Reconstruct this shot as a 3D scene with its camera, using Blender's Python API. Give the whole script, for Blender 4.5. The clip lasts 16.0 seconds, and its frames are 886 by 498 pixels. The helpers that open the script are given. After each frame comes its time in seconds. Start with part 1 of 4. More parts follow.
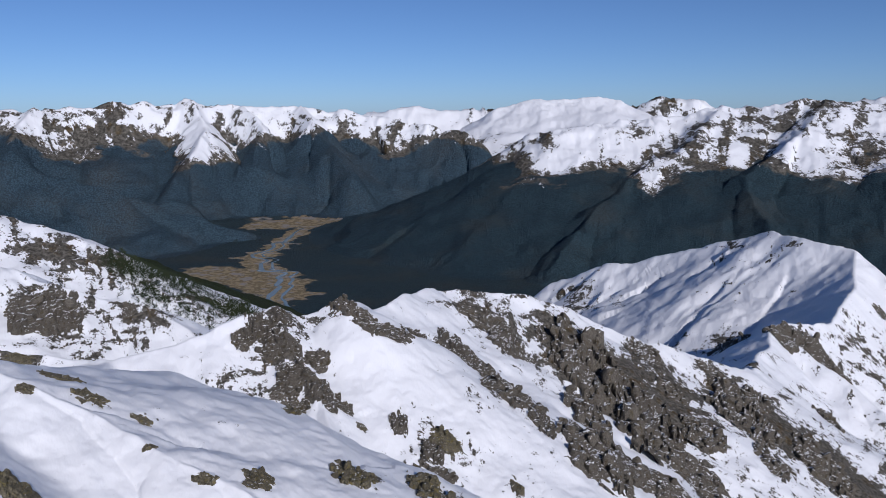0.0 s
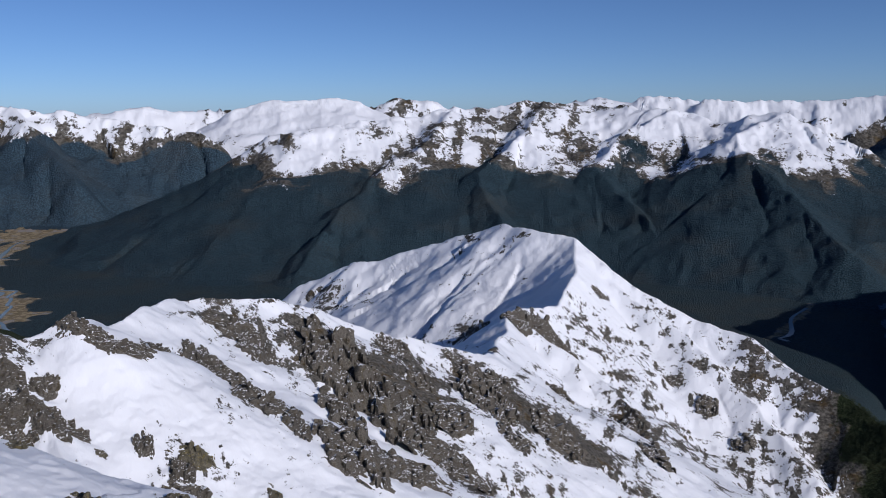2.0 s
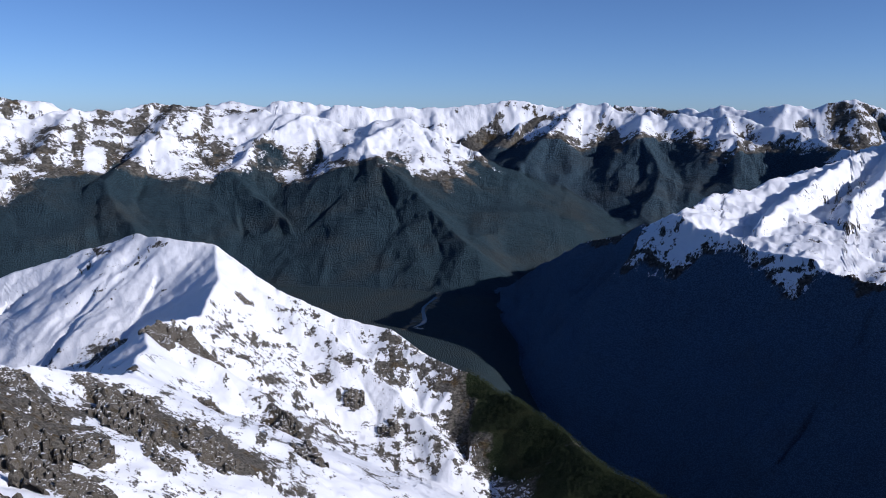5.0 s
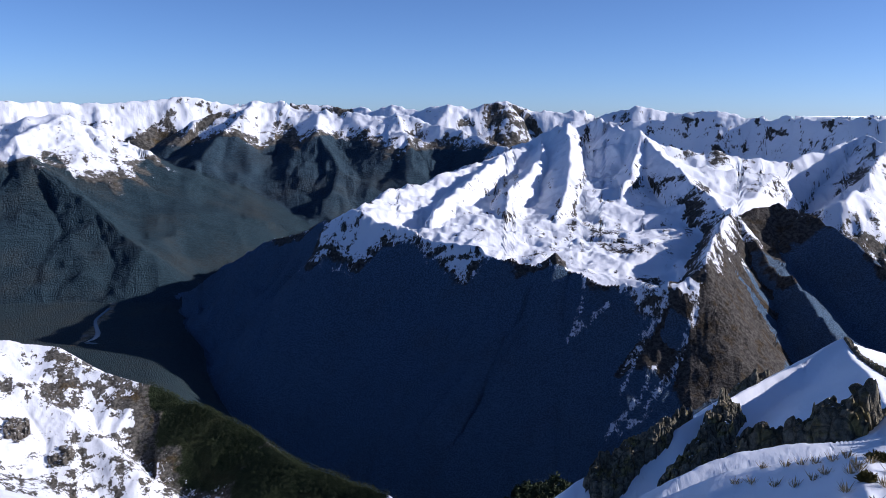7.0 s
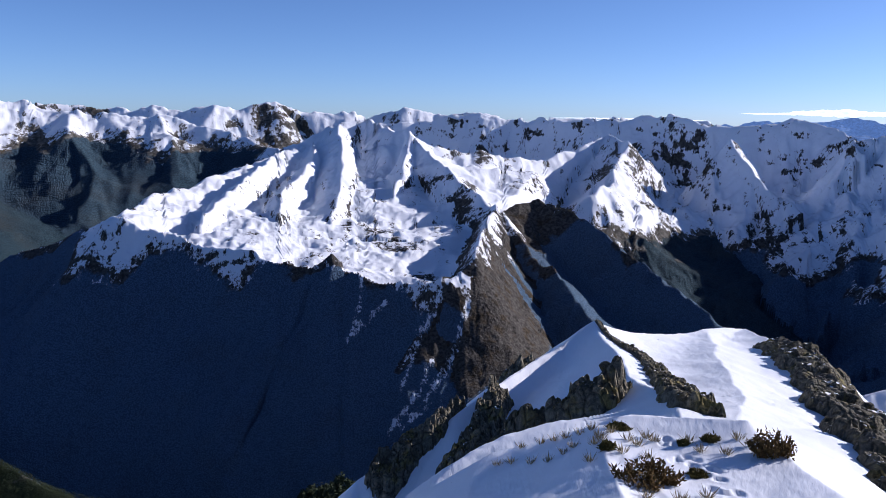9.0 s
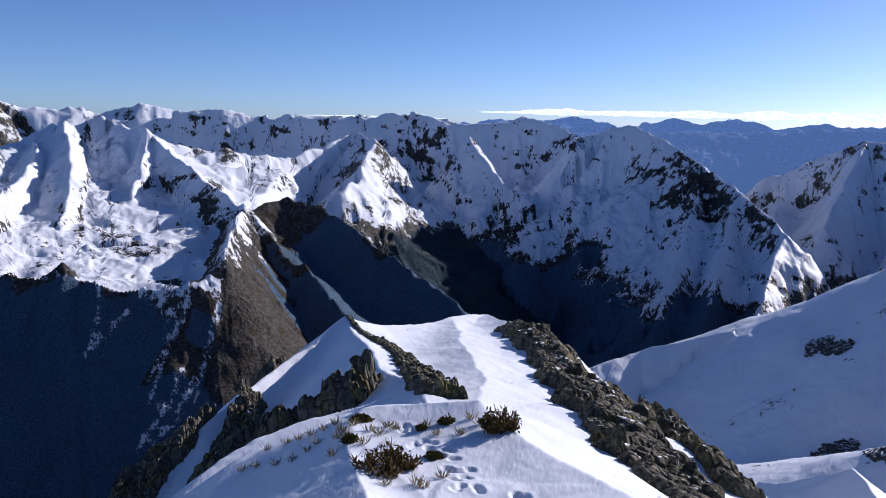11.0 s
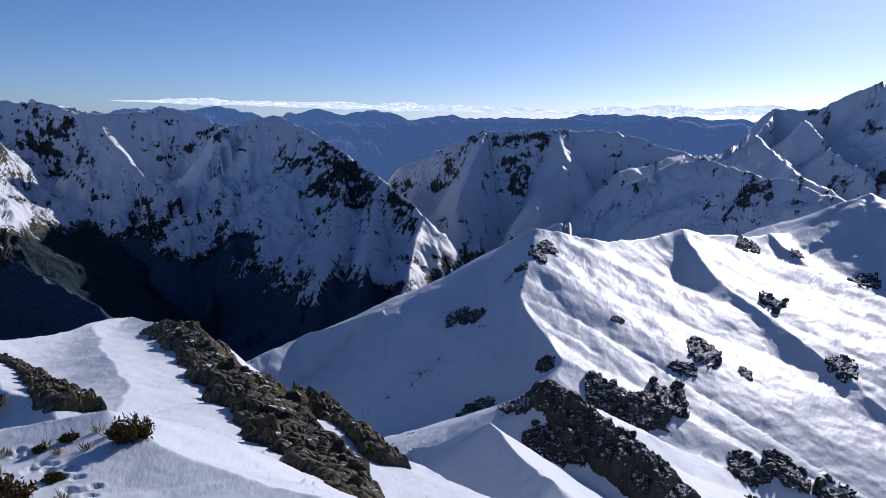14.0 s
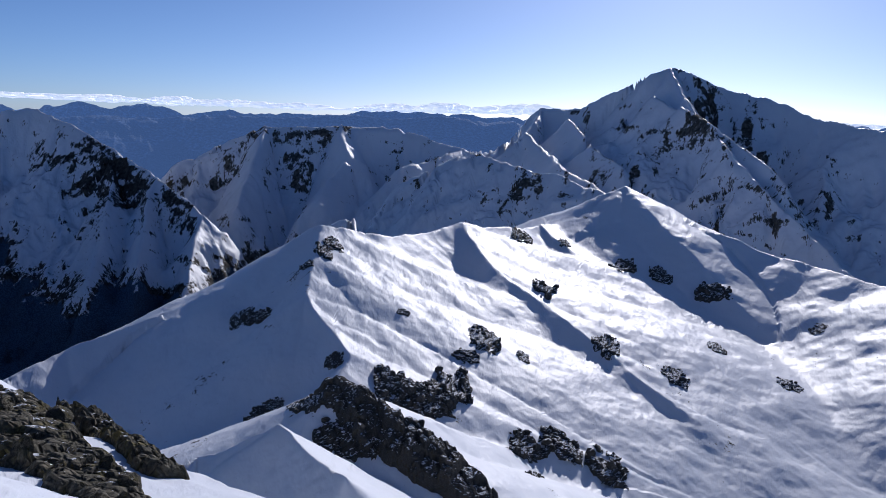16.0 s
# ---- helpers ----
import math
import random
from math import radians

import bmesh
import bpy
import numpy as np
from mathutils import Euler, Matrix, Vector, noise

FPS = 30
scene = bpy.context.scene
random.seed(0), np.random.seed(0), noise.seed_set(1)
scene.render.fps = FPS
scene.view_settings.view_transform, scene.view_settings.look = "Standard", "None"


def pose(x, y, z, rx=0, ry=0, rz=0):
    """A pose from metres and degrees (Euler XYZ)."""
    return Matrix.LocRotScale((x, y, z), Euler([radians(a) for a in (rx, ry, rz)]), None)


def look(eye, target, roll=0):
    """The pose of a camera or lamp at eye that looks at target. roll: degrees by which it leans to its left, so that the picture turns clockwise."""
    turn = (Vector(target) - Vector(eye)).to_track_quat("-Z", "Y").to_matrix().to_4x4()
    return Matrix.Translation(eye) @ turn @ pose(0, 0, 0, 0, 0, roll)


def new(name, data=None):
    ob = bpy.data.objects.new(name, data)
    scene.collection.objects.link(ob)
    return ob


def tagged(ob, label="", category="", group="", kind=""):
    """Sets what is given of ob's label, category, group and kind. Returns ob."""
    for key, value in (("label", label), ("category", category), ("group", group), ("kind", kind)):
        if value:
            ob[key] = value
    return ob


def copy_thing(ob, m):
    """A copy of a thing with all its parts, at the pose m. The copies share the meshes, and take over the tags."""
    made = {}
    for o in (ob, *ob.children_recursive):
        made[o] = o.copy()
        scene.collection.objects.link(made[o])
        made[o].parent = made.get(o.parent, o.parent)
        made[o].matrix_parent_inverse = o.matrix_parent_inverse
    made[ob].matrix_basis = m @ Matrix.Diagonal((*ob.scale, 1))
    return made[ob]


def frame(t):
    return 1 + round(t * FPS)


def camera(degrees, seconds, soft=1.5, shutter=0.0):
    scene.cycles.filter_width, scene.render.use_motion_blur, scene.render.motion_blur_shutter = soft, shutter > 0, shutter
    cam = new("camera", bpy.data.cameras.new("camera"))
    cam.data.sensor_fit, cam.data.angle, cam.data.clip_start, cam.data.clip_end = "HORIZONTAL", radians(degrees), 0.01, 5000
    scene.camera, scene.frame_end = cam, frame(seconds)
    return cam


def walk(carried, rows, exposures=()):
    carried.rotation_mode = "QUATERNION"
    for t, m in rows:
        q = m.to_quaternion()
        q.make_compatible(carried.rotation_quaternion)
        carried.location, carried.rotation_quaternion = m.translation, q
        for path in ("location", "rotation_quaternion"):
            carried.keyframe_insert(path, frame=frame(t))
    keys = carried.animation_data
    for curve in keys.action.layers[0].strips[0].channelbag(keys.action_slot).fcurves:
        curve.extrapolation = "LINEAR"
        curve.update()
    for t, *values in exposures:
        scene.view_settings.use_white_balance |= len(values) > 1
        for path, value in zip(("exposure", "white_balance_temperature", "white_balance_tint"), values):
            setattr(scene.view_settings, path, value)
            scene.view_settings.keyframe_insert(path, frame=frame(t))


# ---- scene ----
ROWS = [  # seconds, yaw, pitch, roll of the turning camera, held at arm's length
    (0.0, -0.00, -9.42, 0.44),
    (0.5, -4.04, -9.55, 0.40),
    (1.0, -8.77, -9.74, 0.42),
    (1.5, -13.24, -9.65, 0.34),
    (2.0, -17.70, -9.49, 0.49),
    (2.5, -21.79, -9.33, 0.51),
    (3.0, -25.85, -9.17, 0.21),
    (3.5, -30.51, -9.23, 0.01),
    (6.0, -52.86, -9.39, -0.52),
    (6.5, -59.57, -9.45, -0.78),
    (7.0, -64.32, -9.23, -0.73),
    (7.5, -67.69, -9.20, -0.67),
    (8.0, -71.16, -9.27, -0.64),
    (8.5, -75.43, -9.14, -0.64),
    (9.0, -79.96, -8.94, -0.85),
    (11.5, -101.16, -8.87, -0.99),
    (12.0, -105.12, -8.88, -1.00),
    (12.5, -109.81, -9.00, -1.25),
    (13.0, -113.93, -9.41, -1.12),
    (13.5, -117.75, -9.34, -1.13),
    (14.0, -121.31, -9.01, -1.29),
    (14.5, -125.41, -8.95, -1.44),
    (15.0, -129.70, -8.91, -1.69),
    (15.5, -132.95, -8.82, -1.80),
    (16.0, -136.23, -8.85, -1.87),
]
ARM = 0.5
cam = camera(56.52, 16.0, soft=0.75)


def held(yaw, pitch, roll):
    """The camera at arm's length from somebody who turns on the spot."""
    a = radians(yaw)
    return pose(-ARM * math.sin(a), ARM * math.cos(a), 0, 90 + pitch, roll, yaw)


walk(cam, [(t, held(*turn)) for t, *turn in ROWS],
     exposures=[(0, -0.35, 5850, 14), (3.5, -0.22, 5800, 14), (6.5, 0.32, 5700, 16), (9, 0.4, 5750, 18), (12, 0.05, 5750, 17), (16, -0.42, 5550, 15)])

# ---- sky and sun ----
SUN_BEARING, SUN_HEIGHT = 154, 23
world = bpy.data.worlds.new("sky")
scene.world = world
world.use_nodes = True
wn, wl = world.node_tree.nodes, world.node_tree.links
sky = wn.new("ShaderNodeTexSky")
sky.sky_type, sky.sun_disc = "NISHITA", False
sky.sun_elevation, sky.sun_rotation = radians(SUN_HEIGHT), radians(SUN_BEARING)
sky.altitude, sky.air_density, sky.dust_density, sky.ozone_density = 2500, 0.7, 2.4, 4.5
wn["Background"].inputs["Strength"].default_value = 0.092
wl.new(sky.outputs[0], wn["Background"].inputs["Color"])
sun = new("sun", bpy.data.lights.new("sun", "SUN"))
sun.data.energy, sun.data.angle, sun.data.color = 4.8, radians(0.55), (1, 0.9, 0.78)
sb, sh = radians(SUN_BEARING), radians(SUN_HEIGHT)
sun.matrix_world = look((math.sin(sb) * math.cos(sh) * 50, math.cos(sb) * math.cos(sh) * 50, math.sin(sh) * 50), (0, 0, 0))


# ---- materials ----
class Nodes:
    """A short hand for node trees."""

    def __init__(self, name):
        self.m = bpy.data.materials.new(name)
        self.m.use_nodes = True
        self.n, self.l = self.m.node_tree.nodes, self.m.node_tree.links
        self.b = self.n["Principled BSDF"]

    def put(self, socket, value):
        if isinstance(value, bpy.types.NodeSocket):
            self.l.new(value, socket)
        elif isinstance(value, (tuple, list)) and len(value) == 3 and socket.type == "RGBA":
            socket.default_value = (*value, 1)
        else:
            socket.default_value = value

    def math(self, op, a, b=0.0, c=None):
        n = self.n.new("ShaderNodeMath")
        n.operation = op
        self.put(n.inputs[0], a), self.put(n.inputs[1], b)
        if c is not None:
            self.put(n.inputs[2], c)
        return n.outputs[0]

    def attr(self, name, out="Fac"):
        n = self.n.new("ShaderNodeAttribute")
        n.attribute_name = name
        return n.outputs[out]

    def noise(self, vec, scale, detail=4, rough=0.55, dist=0.0, kind="FBM"):
        n = self.n.new("ShaderNodeTexNoise")
        n.noise_type = kind
        self.put(n.inputs["Vector"], vec)
        for k, v in (("Scale", scale), ("Detail", detail), ("Roughness", rough), ("Distortion", dist)):
            self.put(n.inputs[k], v)
        return n.outputs["Fac"]

    def voronoi(self, vec, scale, out="Distance", feature="F1"):
        n = self.n.new("ShaderNodeTexVoronoi")
        n.feature = feature
        self.put(n.inputs["Vector"], vec), self.put(n.inputs["Scale"], scale)
        return n.outputs[out]

    def stretch(self, vec, s):
        n = self.n.new("ShaderNodeVectorMath")
        n.operation = "MULTIPLY"
        self.put(n.inputs[0], vec), self.put(n.inputs[1], s)
        return n.outputs[0]

    def step(self, v, lo, hi):
        n = self.n.new("ShaderNodeMapRange")
        n.interpolation_type = "SMOOTHSTEP"
        self.put(n.inputs[0], v), self.put(n.inputs[1], lo), self.put(n.inputs[2], hi)
        return n.outputs[0]

    def mix(self, f, a, b):
        n = self.n.new("ShaderNodeMix")
        n.data_type = "RGBA"
        self.put(n.inputs[0], f), self.put(n.inputs[6], a), self.put(n.inputs[7], b)
        return n.outputs[2]

    def bump(self, height, strength, distance):
        n = self.n.new("ShaderNodeBump")
        self.put(n.inputs["Height"], height), self.put(n.inputs["Strength"], strength), self.put(n.inputs["Distance"], distance)
        return n.outputs[0]

    def finish(self, colour, rough, normal=None, spec=0.3):
        self.put(self.b.inputs["Base Color"], colour), self.put(self.b.inputs["Roughness"], rough)
        self.put(self.b.inputs["Specular IOR Level"], spec)
        if normal is not None:
            self.put(self.b.inputs["Normal"], normal)
        return self.m


def mountain_material(name, snow=(0.77, 0.8, 0.86), rock=(0.1, 0.095, 0.085), scrub=(0.1, 0.075, 0.042), wood=(0.02, 0.036, 0.04),
                      speckle=0.55, crisp=0.1, crowns=560, fields=False):
    """Snow over rock, scrub and beech forest: the attributes say how much of each lies where, the grain breaks up their edges."""
    k = Nodes(name)
    g = k.attr("grain", "Vector")
    reach = k.attr("reach")
    fine, mid, large = k.noise(g, 260, 6, 0.62), k.noise(g, 60, 5, 0.6), k.noise(g, 14, 4)
    streak = k.noise(k.stretch(g, (1, 1, 0.45)), 150, 6, 0.68)
    thread = k.noise(k.stretch(g, (1, 1, 0.35)), 420, 4, 0.65)
    streak = k.math("ADD", k.math("MULTIPLY", streak, 0.62), k.math("MULTIPLY", thread, 0.38))
    rough_edge = k.math("ADD", k.math("MULTIPLY", k.math("SUBTRACT", streak, 0.5), 2.4), k.math("MULTIPLY", k.math("SUBTRACT", mid, 0.5), 1.0))
    s = k.math("ADD", k.attr("snow"), k.math("MULTIPLY", rough_edge, k.math("MULTIPLY", k.math("ADD", 0.3, k.step(k.attr("snow"), 0.0, 0.2)), speckle * 0.77)))
    s = k.step(s, 0.5 - crisp, 0.5 + crisp)
    w = k.math("ADD", k.attr("wood"), k.math("MULTIPLY", k.math("SUBTRACT", mid, 0.5), 0.7))
    w = k.step(w, 0.42, 0.58)
    rock_c = k.mix(k.step(fine, 0.35, 0.68), tuple(c * 0.45 for c in rock), tuple(c * 1.45 for c in rock))
    rock_c = k.mix(k.step(mid, 0.48, 0.66), rock_c, k.mix(k.step(fine, 0.4, 0.6), tuple(c * 0.5 for c in scrub), scrub))
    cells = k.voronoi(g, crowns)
    # each crown's colour darkens from its middle towards its edge
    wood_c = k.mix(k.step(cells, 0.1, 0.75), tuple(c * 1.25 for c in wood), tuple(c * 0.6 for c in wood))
    wood_c = k.mix(k.step(large, 0.45, 0.75), wood_c, k.mix(0.2, wood_c, scrub))
    snow_c = k.mix(k.step(large, 0.3, 0.7), snow, tuple(c * 0.96 for c in snow))
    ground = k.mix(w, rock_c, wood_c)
    if fields:
        dry = k.mix(k.step(k.noise(g, 170, 4), 0.42, 0.6), (0.2, 0.16, 0.095), (0.36, 0.29, 0.18))
        dry = k.mix(k.step(mid, 0.52, 0.62), dry, (0.3, 0.28, 0.26))
        ground = k.mix(k.step(k.attr("field"), 0.3, 0.6), ground, dry)
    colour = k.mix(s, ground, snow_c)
    bare = k.math("SUBTRACT", 1.0, s)
    drift = k.noise(k.stretch(g, (0.5, 1.6, 1)), 90, 4, 0.6)
    relief = k.math("ADD", k.math("MULTIPLY", fine, bare), k.math("MULTIPLY", k.math("MULTIPLY", cells, -0.8), k.math("MULTIPLY", w, bare)))
    relief = k.math("ADD", relief, k.math("MULTIPLY", s, k.math("ADD", 0.3, k.math("MULTIPLY", drift, 0.3))))
    nrm = k.bump(relief, 0.7, k.math("MULTIPLY", reach, 0.004))
    rough = k.math("ADD", 0.9, k.math("MULTIPLY", s, -0.4))
    return k.finish(colour, rough, nrm, 0.1)


def rock_material(name, tint, lichen, snowy=0.5):
    k = Nodes(name)
    geo = k.n.new("ShaderNodeNewGeometry")
    info = k.n.new("ShaderNodeObjectInfo")
    g = k.n.new("ShaderNodeTexCoord").outputs["Object"]
    fine, mid = k.noise(g, 7, 8, 0.7), k.noise(g, 1.6, 5, 0.6)
    crack = k.voronoi(k.stretch(g, (1, 1, 0.6)), 3.0, feature="DISTANCE_TO_EDGE")
    c = k.mix(k.step(fine, 0.3, 0.7), tuple(v * 0.35 for v in tint), tuple(v * 1.5 for v in tint))
    c = k.mix(k.step(mid, 0.5, 0.66), c, k.mix(k.step(fine, 0.4, 0.6), tuple(v * 0.5 for v in lichen), lichen))
    c = k.mix(k.math("MULTIPLY", k.step(crack, 0.05, 0.0), 0.6), c, (0.02, 0.02, 0.02))
    c = k.mix(k.math("MULTIPLY", info.outputs["Random"], 0.4), c, tuple(v * 0.5 for v in tint))
    up = k.n.new("ShaderNodeSeparateXYZ")
    k.put(up.inputs[0], geo.outputs["Normal"])
    lie = k.math("ADD", up.outputs[2], k.math("MULTIPLY", k.math("SUBTRACT", k.noise(g, 2.2, 6, 0.65), 0.5), 1.5))
    s = k.step(lie, 1.12 - snowy * 0.35, 1.2 - snowy * 0.35)
    colour = k.mix(s, c, (0.87, 0.89, 0.93))
    nrm = k.bump(k.math("ADD", k.math("MULTIPLY", fine, 0.6), k.math("MULTIPLY", k.step(crack, 0.0, 0.12), 0.5)), 0.9, 0.25)
    return k.finish(colour, 0.88, nrm, 0.15)


def plain_material(name, a, b, scale, rough=0.9):
    k = Nodes(name)
    g = k.n.new("ShaderNodeTexCoord").outputs["Object"]
    info = k.n.new("ShaderNodeNewGeometry").outputs["Random Per Island"]
    c = k.mix(k.math("ADD", k.math("MULTIPLY", k.noise(g, scale, 4), 0.6), k.math("MULTIPLY", info, 0.4)), a, b)
    return k.finish(c, rough, spec=0.15)


# ---- the lie of the land ----
FLOOR = -400.0
BROWS = {"summit": (1.2, 0.75), "snow_dome": (5, 0.95), "shaded_mountain": (620, 1.0), "own_slope": (30, 0.8), "great_peak": (70, 0.8),  "snow_hill": (12, 0.72), "snow_ridge": (170, 1.0), "wall_mountain": (20, 0.76),
         "west_mountain": (20, 0.76), "west_peak": (16, 0.78)}  # metres of gentle crest, then this steep
RIDGES = []
EDGES = set()


def ridge(owner, left, right, flute, wave, snowline, treeline, points, edge=False):
    """A crest line with the fall of the land on either side of it, as rise over run; on an edge the mountain breaks off to the right."""
    if edge:
        EDGES.add(len(RIDGES))
    RIDGES.append((owner, left, right, flute, wave, snowline, treeline, np.array(points, np.float32)))


ridge('far_range', 0.5, 0.5, 0.25, 260, -150, -260, [(-704, 4647, 2), (-455, 4678, 22), (-266, 4693, 30), (-12, 4700, 38), (241, 4694, 14), (1010, 4591, 50), (1213, 4541, 72), (1383, 4493, 55), (1520, 4448, 32), (1783, 4349, 33), (2007, 4250, 50), (2207, 4150, 72), (2374, 4057, 52), (2496, 3983, 71), (2615, 3906, 43), (2857, 3732, 35), (3076, 3554, 37)])
ridge('white_range', 0.45, 0.45, 0.08, 300, -170, -210, [(47, 4350, -97), (296, 4340, 12), (456, 4327, 54), (628, 4305, 61), (824, 4272, 73), (935, 4249, 46), (1127, 4202, -54)])
ridge('far_range', 0.5, 0.5, 0.25, 240, -150, -260, [(2638, 3769, 43), (2884, 3585, 36), (3112, 3388, 42), (3240, 3267, 47), (3379, 3122, 70), (3492, 2995, 46), (3580, 2890, 57), (3679, 2762, 48), (3785, 2615, 58), (3909, 2425, 32), (3801, 2592, 49), (3848, 2334, 37), (3837, 2155, 55), (3818, 1978, 27), (3793, 1806, 68), (3840, 1702, 41), (3905, 1546, 71), (3956, 1413, 17), (4022, 1211, 19), (4060, 1076, 5), (3905, 868, 50), (3937, 708, 17), (3867, 509, 38), (3882, 378, 19), (3900, -11, 14), (3795, -208, 19), (3585, -334, 32), (3471, -455, 15)])
ridge('blue_range', 0.5, 0.5, 0.3, 200, 200, -150, [(4760, -625, 8), (4660, -1153, 40), (4573, -1459, 24), (4683, -1056, 9), (4653, -1181, 37), (4583, -1430, 11), (4510, -1645, 7), (4440, -1826, 46), (4375, -1976, 14), (4293, -2149, 44), (4203, -2320, 10), (4077, -2535, 44), (4009, -2641, 6), (3818, -2911, 31), (3541, -3241, 28), (3241, -3542, 37), (3684, -3078, 52), (3377, -3411, 42), (3040, -3715, 41), (1600, -4526, 41), (1108, -4671, 49)])
ridge('blue_ridge', 0.5, 0.5, 0.2, 160, 200, -150, [(4366, -864, -62), (4314, -1095, -27), (4266, -1269, -47), (4170, -1555, -47), (4056, -1833, -22), (3924, -2100, -33), (3778, -2352, -6), (3620, -2589, -17), (3454, -2806, 12), (3195, -3098, 5), (2990, -3297, 22), (3256, -3034, 12), (3043, -3247, -5), (2818, -3445, 17)])
ridge('left_range', 0.62, 0.5, 0.5, 230, -110, -140, [(-2365, 3350, 16), (-2137, 3499, 38), (-1920, 3623, 29), (-1801, 3684, 41), (-1698, 3732, 53), (-1592, 3779, 40), (-1481, 3824, 65), (-1344, 3874, 49), (-1176, 3928, 72), (-953, 3988, 45), (-693, 4042, 51), (-533, 4066, 20), (-365, 4034, 14), (-171, 3947, -36), (41, 3850, -75), (167, 3747, -130), (38, 3650, -224)])
ridge('left_range', 0.6, 0.6, 0.5, 150, -110, -140, [(-1780, 3639, 36), (-1740, 3446, -47), (-1672, 3253, -131)])
ridge('left_range', 0.6, 0.6, 0.5, 150, -120, -150, [(-1463, 3777, 59), (-1627, 3910, -29), (-1664, 3740, -103), (-1686, 3503, -202)])
ridge('left_range', 0.6, 0.6, 0.5, 150, -160, -190, [(-1162, 3880, 63), (-1021, 3633, -55), (-1038, 3346, -174), (-1038, 3120, -269)])
ridge('left_range', 0.6, 0.6, 0.5, 150, -120, -135, [(-684, 3992, 45), (-581, 3826, -36), (-476, 3592, -144), (-379, 3358, -249)])
ridge('left_range', 0.6, 0.6, 0.5, 150, -120, -140, [(-942, 3940, 41), (-798, 3745, -59), (-798, 3499, -161)])
ridge('forest_spur', 0.45, 0.5, 0.4, 160, 500, 500, [(-1897, 2577, -47), (-1482, 2609, -99), (-1266, 2554, -164), (-1007, 2506, -232), (-815, 2595, -305), (-629, 2626, -374)])
ridge('centre_mountain', 0.5, 0.38, 0.3, 260, -170, -190, [(-406, 2589, -403), (-278, 2767, -358), (-98, 2859, -267), (30, 2860, -199), (166, 2846, -137), (280, 2827, -84), (373, 2776, -52), (532, 2800, -31), (695, 2816, -23), (822, 2834, -12), (952, 2846, 13), (1138, 2830, 28), (1308, 2811, 33), (1481, 2781, 25), (1637, 2514, -2), (1712, 2342, -35), (1816, 2197, -8), (1855, 2098, -44), (1902, 1986, -97), (1931, 1888, -151), (1951, 1719, -237), (1948, 1567, -313)])
ridge('centre_mountain', 0.42, 0.42, 0.14, 140, -155, -165, [(690, 2797, -27), (468, 2666, -111), (334, 2785, -171), (201, 2578, -252), (51, 2286, -360)])
ridge('centre_mountain', 0.42, 0.42, 0.14, 140, -175, -190, [(936, 2798, 5), (784, 2569, -85), (557, 2403, -178), (418, 2215, -255), (251, 1921, -366)])
ridge('centre_mountain', 0.42, 0.42, 0.14, 140, -175, -190, [(1287, 2766, 28), (1090, 2521, -75), (850, 2302, -181), (793, 1993, -284)])
ridge('centre_mountain', 0.42, 0.42, 0.14, 140, -155, -165, [(1626, 2498, -6), (1387, 2444, -87), (1210, 2276, -167), (1180, 1954, -274), (1134, 1611, -387)])
ridge('centre_mountain', 0.42, 0.42, 0.14, 140, -155, -165, [(1810, 2189, -11), (1611, 2112, -82), (1528, 1947, -142), (1448, 1649, -244), (1390, 1438, -315)])
ridge('second_mountain', 0.45, 0.5, 0.22, 200, -95, -115, [(2278, 2388, -162), (2436, 2373, -139), (2592, 2353, -37), (2710, 2293, 16), (2808, 2254, 53), (2879, 2163, 43), (2892, 1972, 19), (2926, 1829, -2), (2965, 1665, 7), (2951, 1478, -36), (2890, 1256, -74), (2705, 1046, -110)])
ridge('second_mountain', 0.5, 0.5, 0.12, 120, -95, -115, [(2792, 2242, 46), (2549, 2159, -56), (2294, 2075, -163), (2113, 1965, -246)])
ridge('second_mountain', 0.5, 0.5, 0.12, 120, -95, -110, [(2875, 1961, 14), (2672, 1824, -83), (2531, 1631, -178), (2344, 1534, -261)])
ridge('second_mountain', 0.5, 0.5, 0.12, 120, -90, -105, [(2959, 1636, 2), (2804, 1501, -78), (2606, 1371, -172)])
ridge('shaded_mountain', 0.55, 0.8, 0.22, 45, -165, -215, [(2139, 472, -37), (1927, 359, -96), (1824, 311, -113), (1723, 247, -147), (1630, 185, -168)])
ridge('shaded_mountain', 0.7, 0.62, 0.4, 45, -190, -235, [(1630, 185, -168), (1554, 140, -200), (1468, 91, -231), (1370, 31, -262), (1240, -28, -302)])
ridge('shaded_mountain', 0.7, 0.8, 0.4, 50, -170, -225, [(1630, 185, -168), (1687, 102, -164), (1650, 32, -181), (1600, -27, -206), (1477, -103, -248), (1360, -170, -283), (1252, -216, -305)])
ridge('shaded_mountain', 0.9, 0.72, 0.1, 40, -215, -222, [(2131, 461, -43), (1941, 441, -100), (1751, 419, -158)])
ridge('shaded_mountain', 0.85, 1.1, 0.45, 45, -190, -330, [(1117, 190, -216), (1151, 151, -195), (1371, 159, -177), (1630, 185, -168)])
ridge('shaded_mountain', 0.85, 1.1, 0.3, 60, -222, -230, [(1317, 1302, -441), (1309, 1149, -327), (1289, 1030, -265), (1238, 847, -201), (1205, 754, -163), (1182, 632, -187), (1161, 540, -207), (1140, 463, -217), (1123, 394, -215), (1130, 360, -196), (1124, 343, -243), (1119, 326, -220), (1111, 278, -229), (1107, 228, -227), (1116, 181, -217), (1151, 151, -199), (1371, 159, -181), (1630, 185, -173)], True)
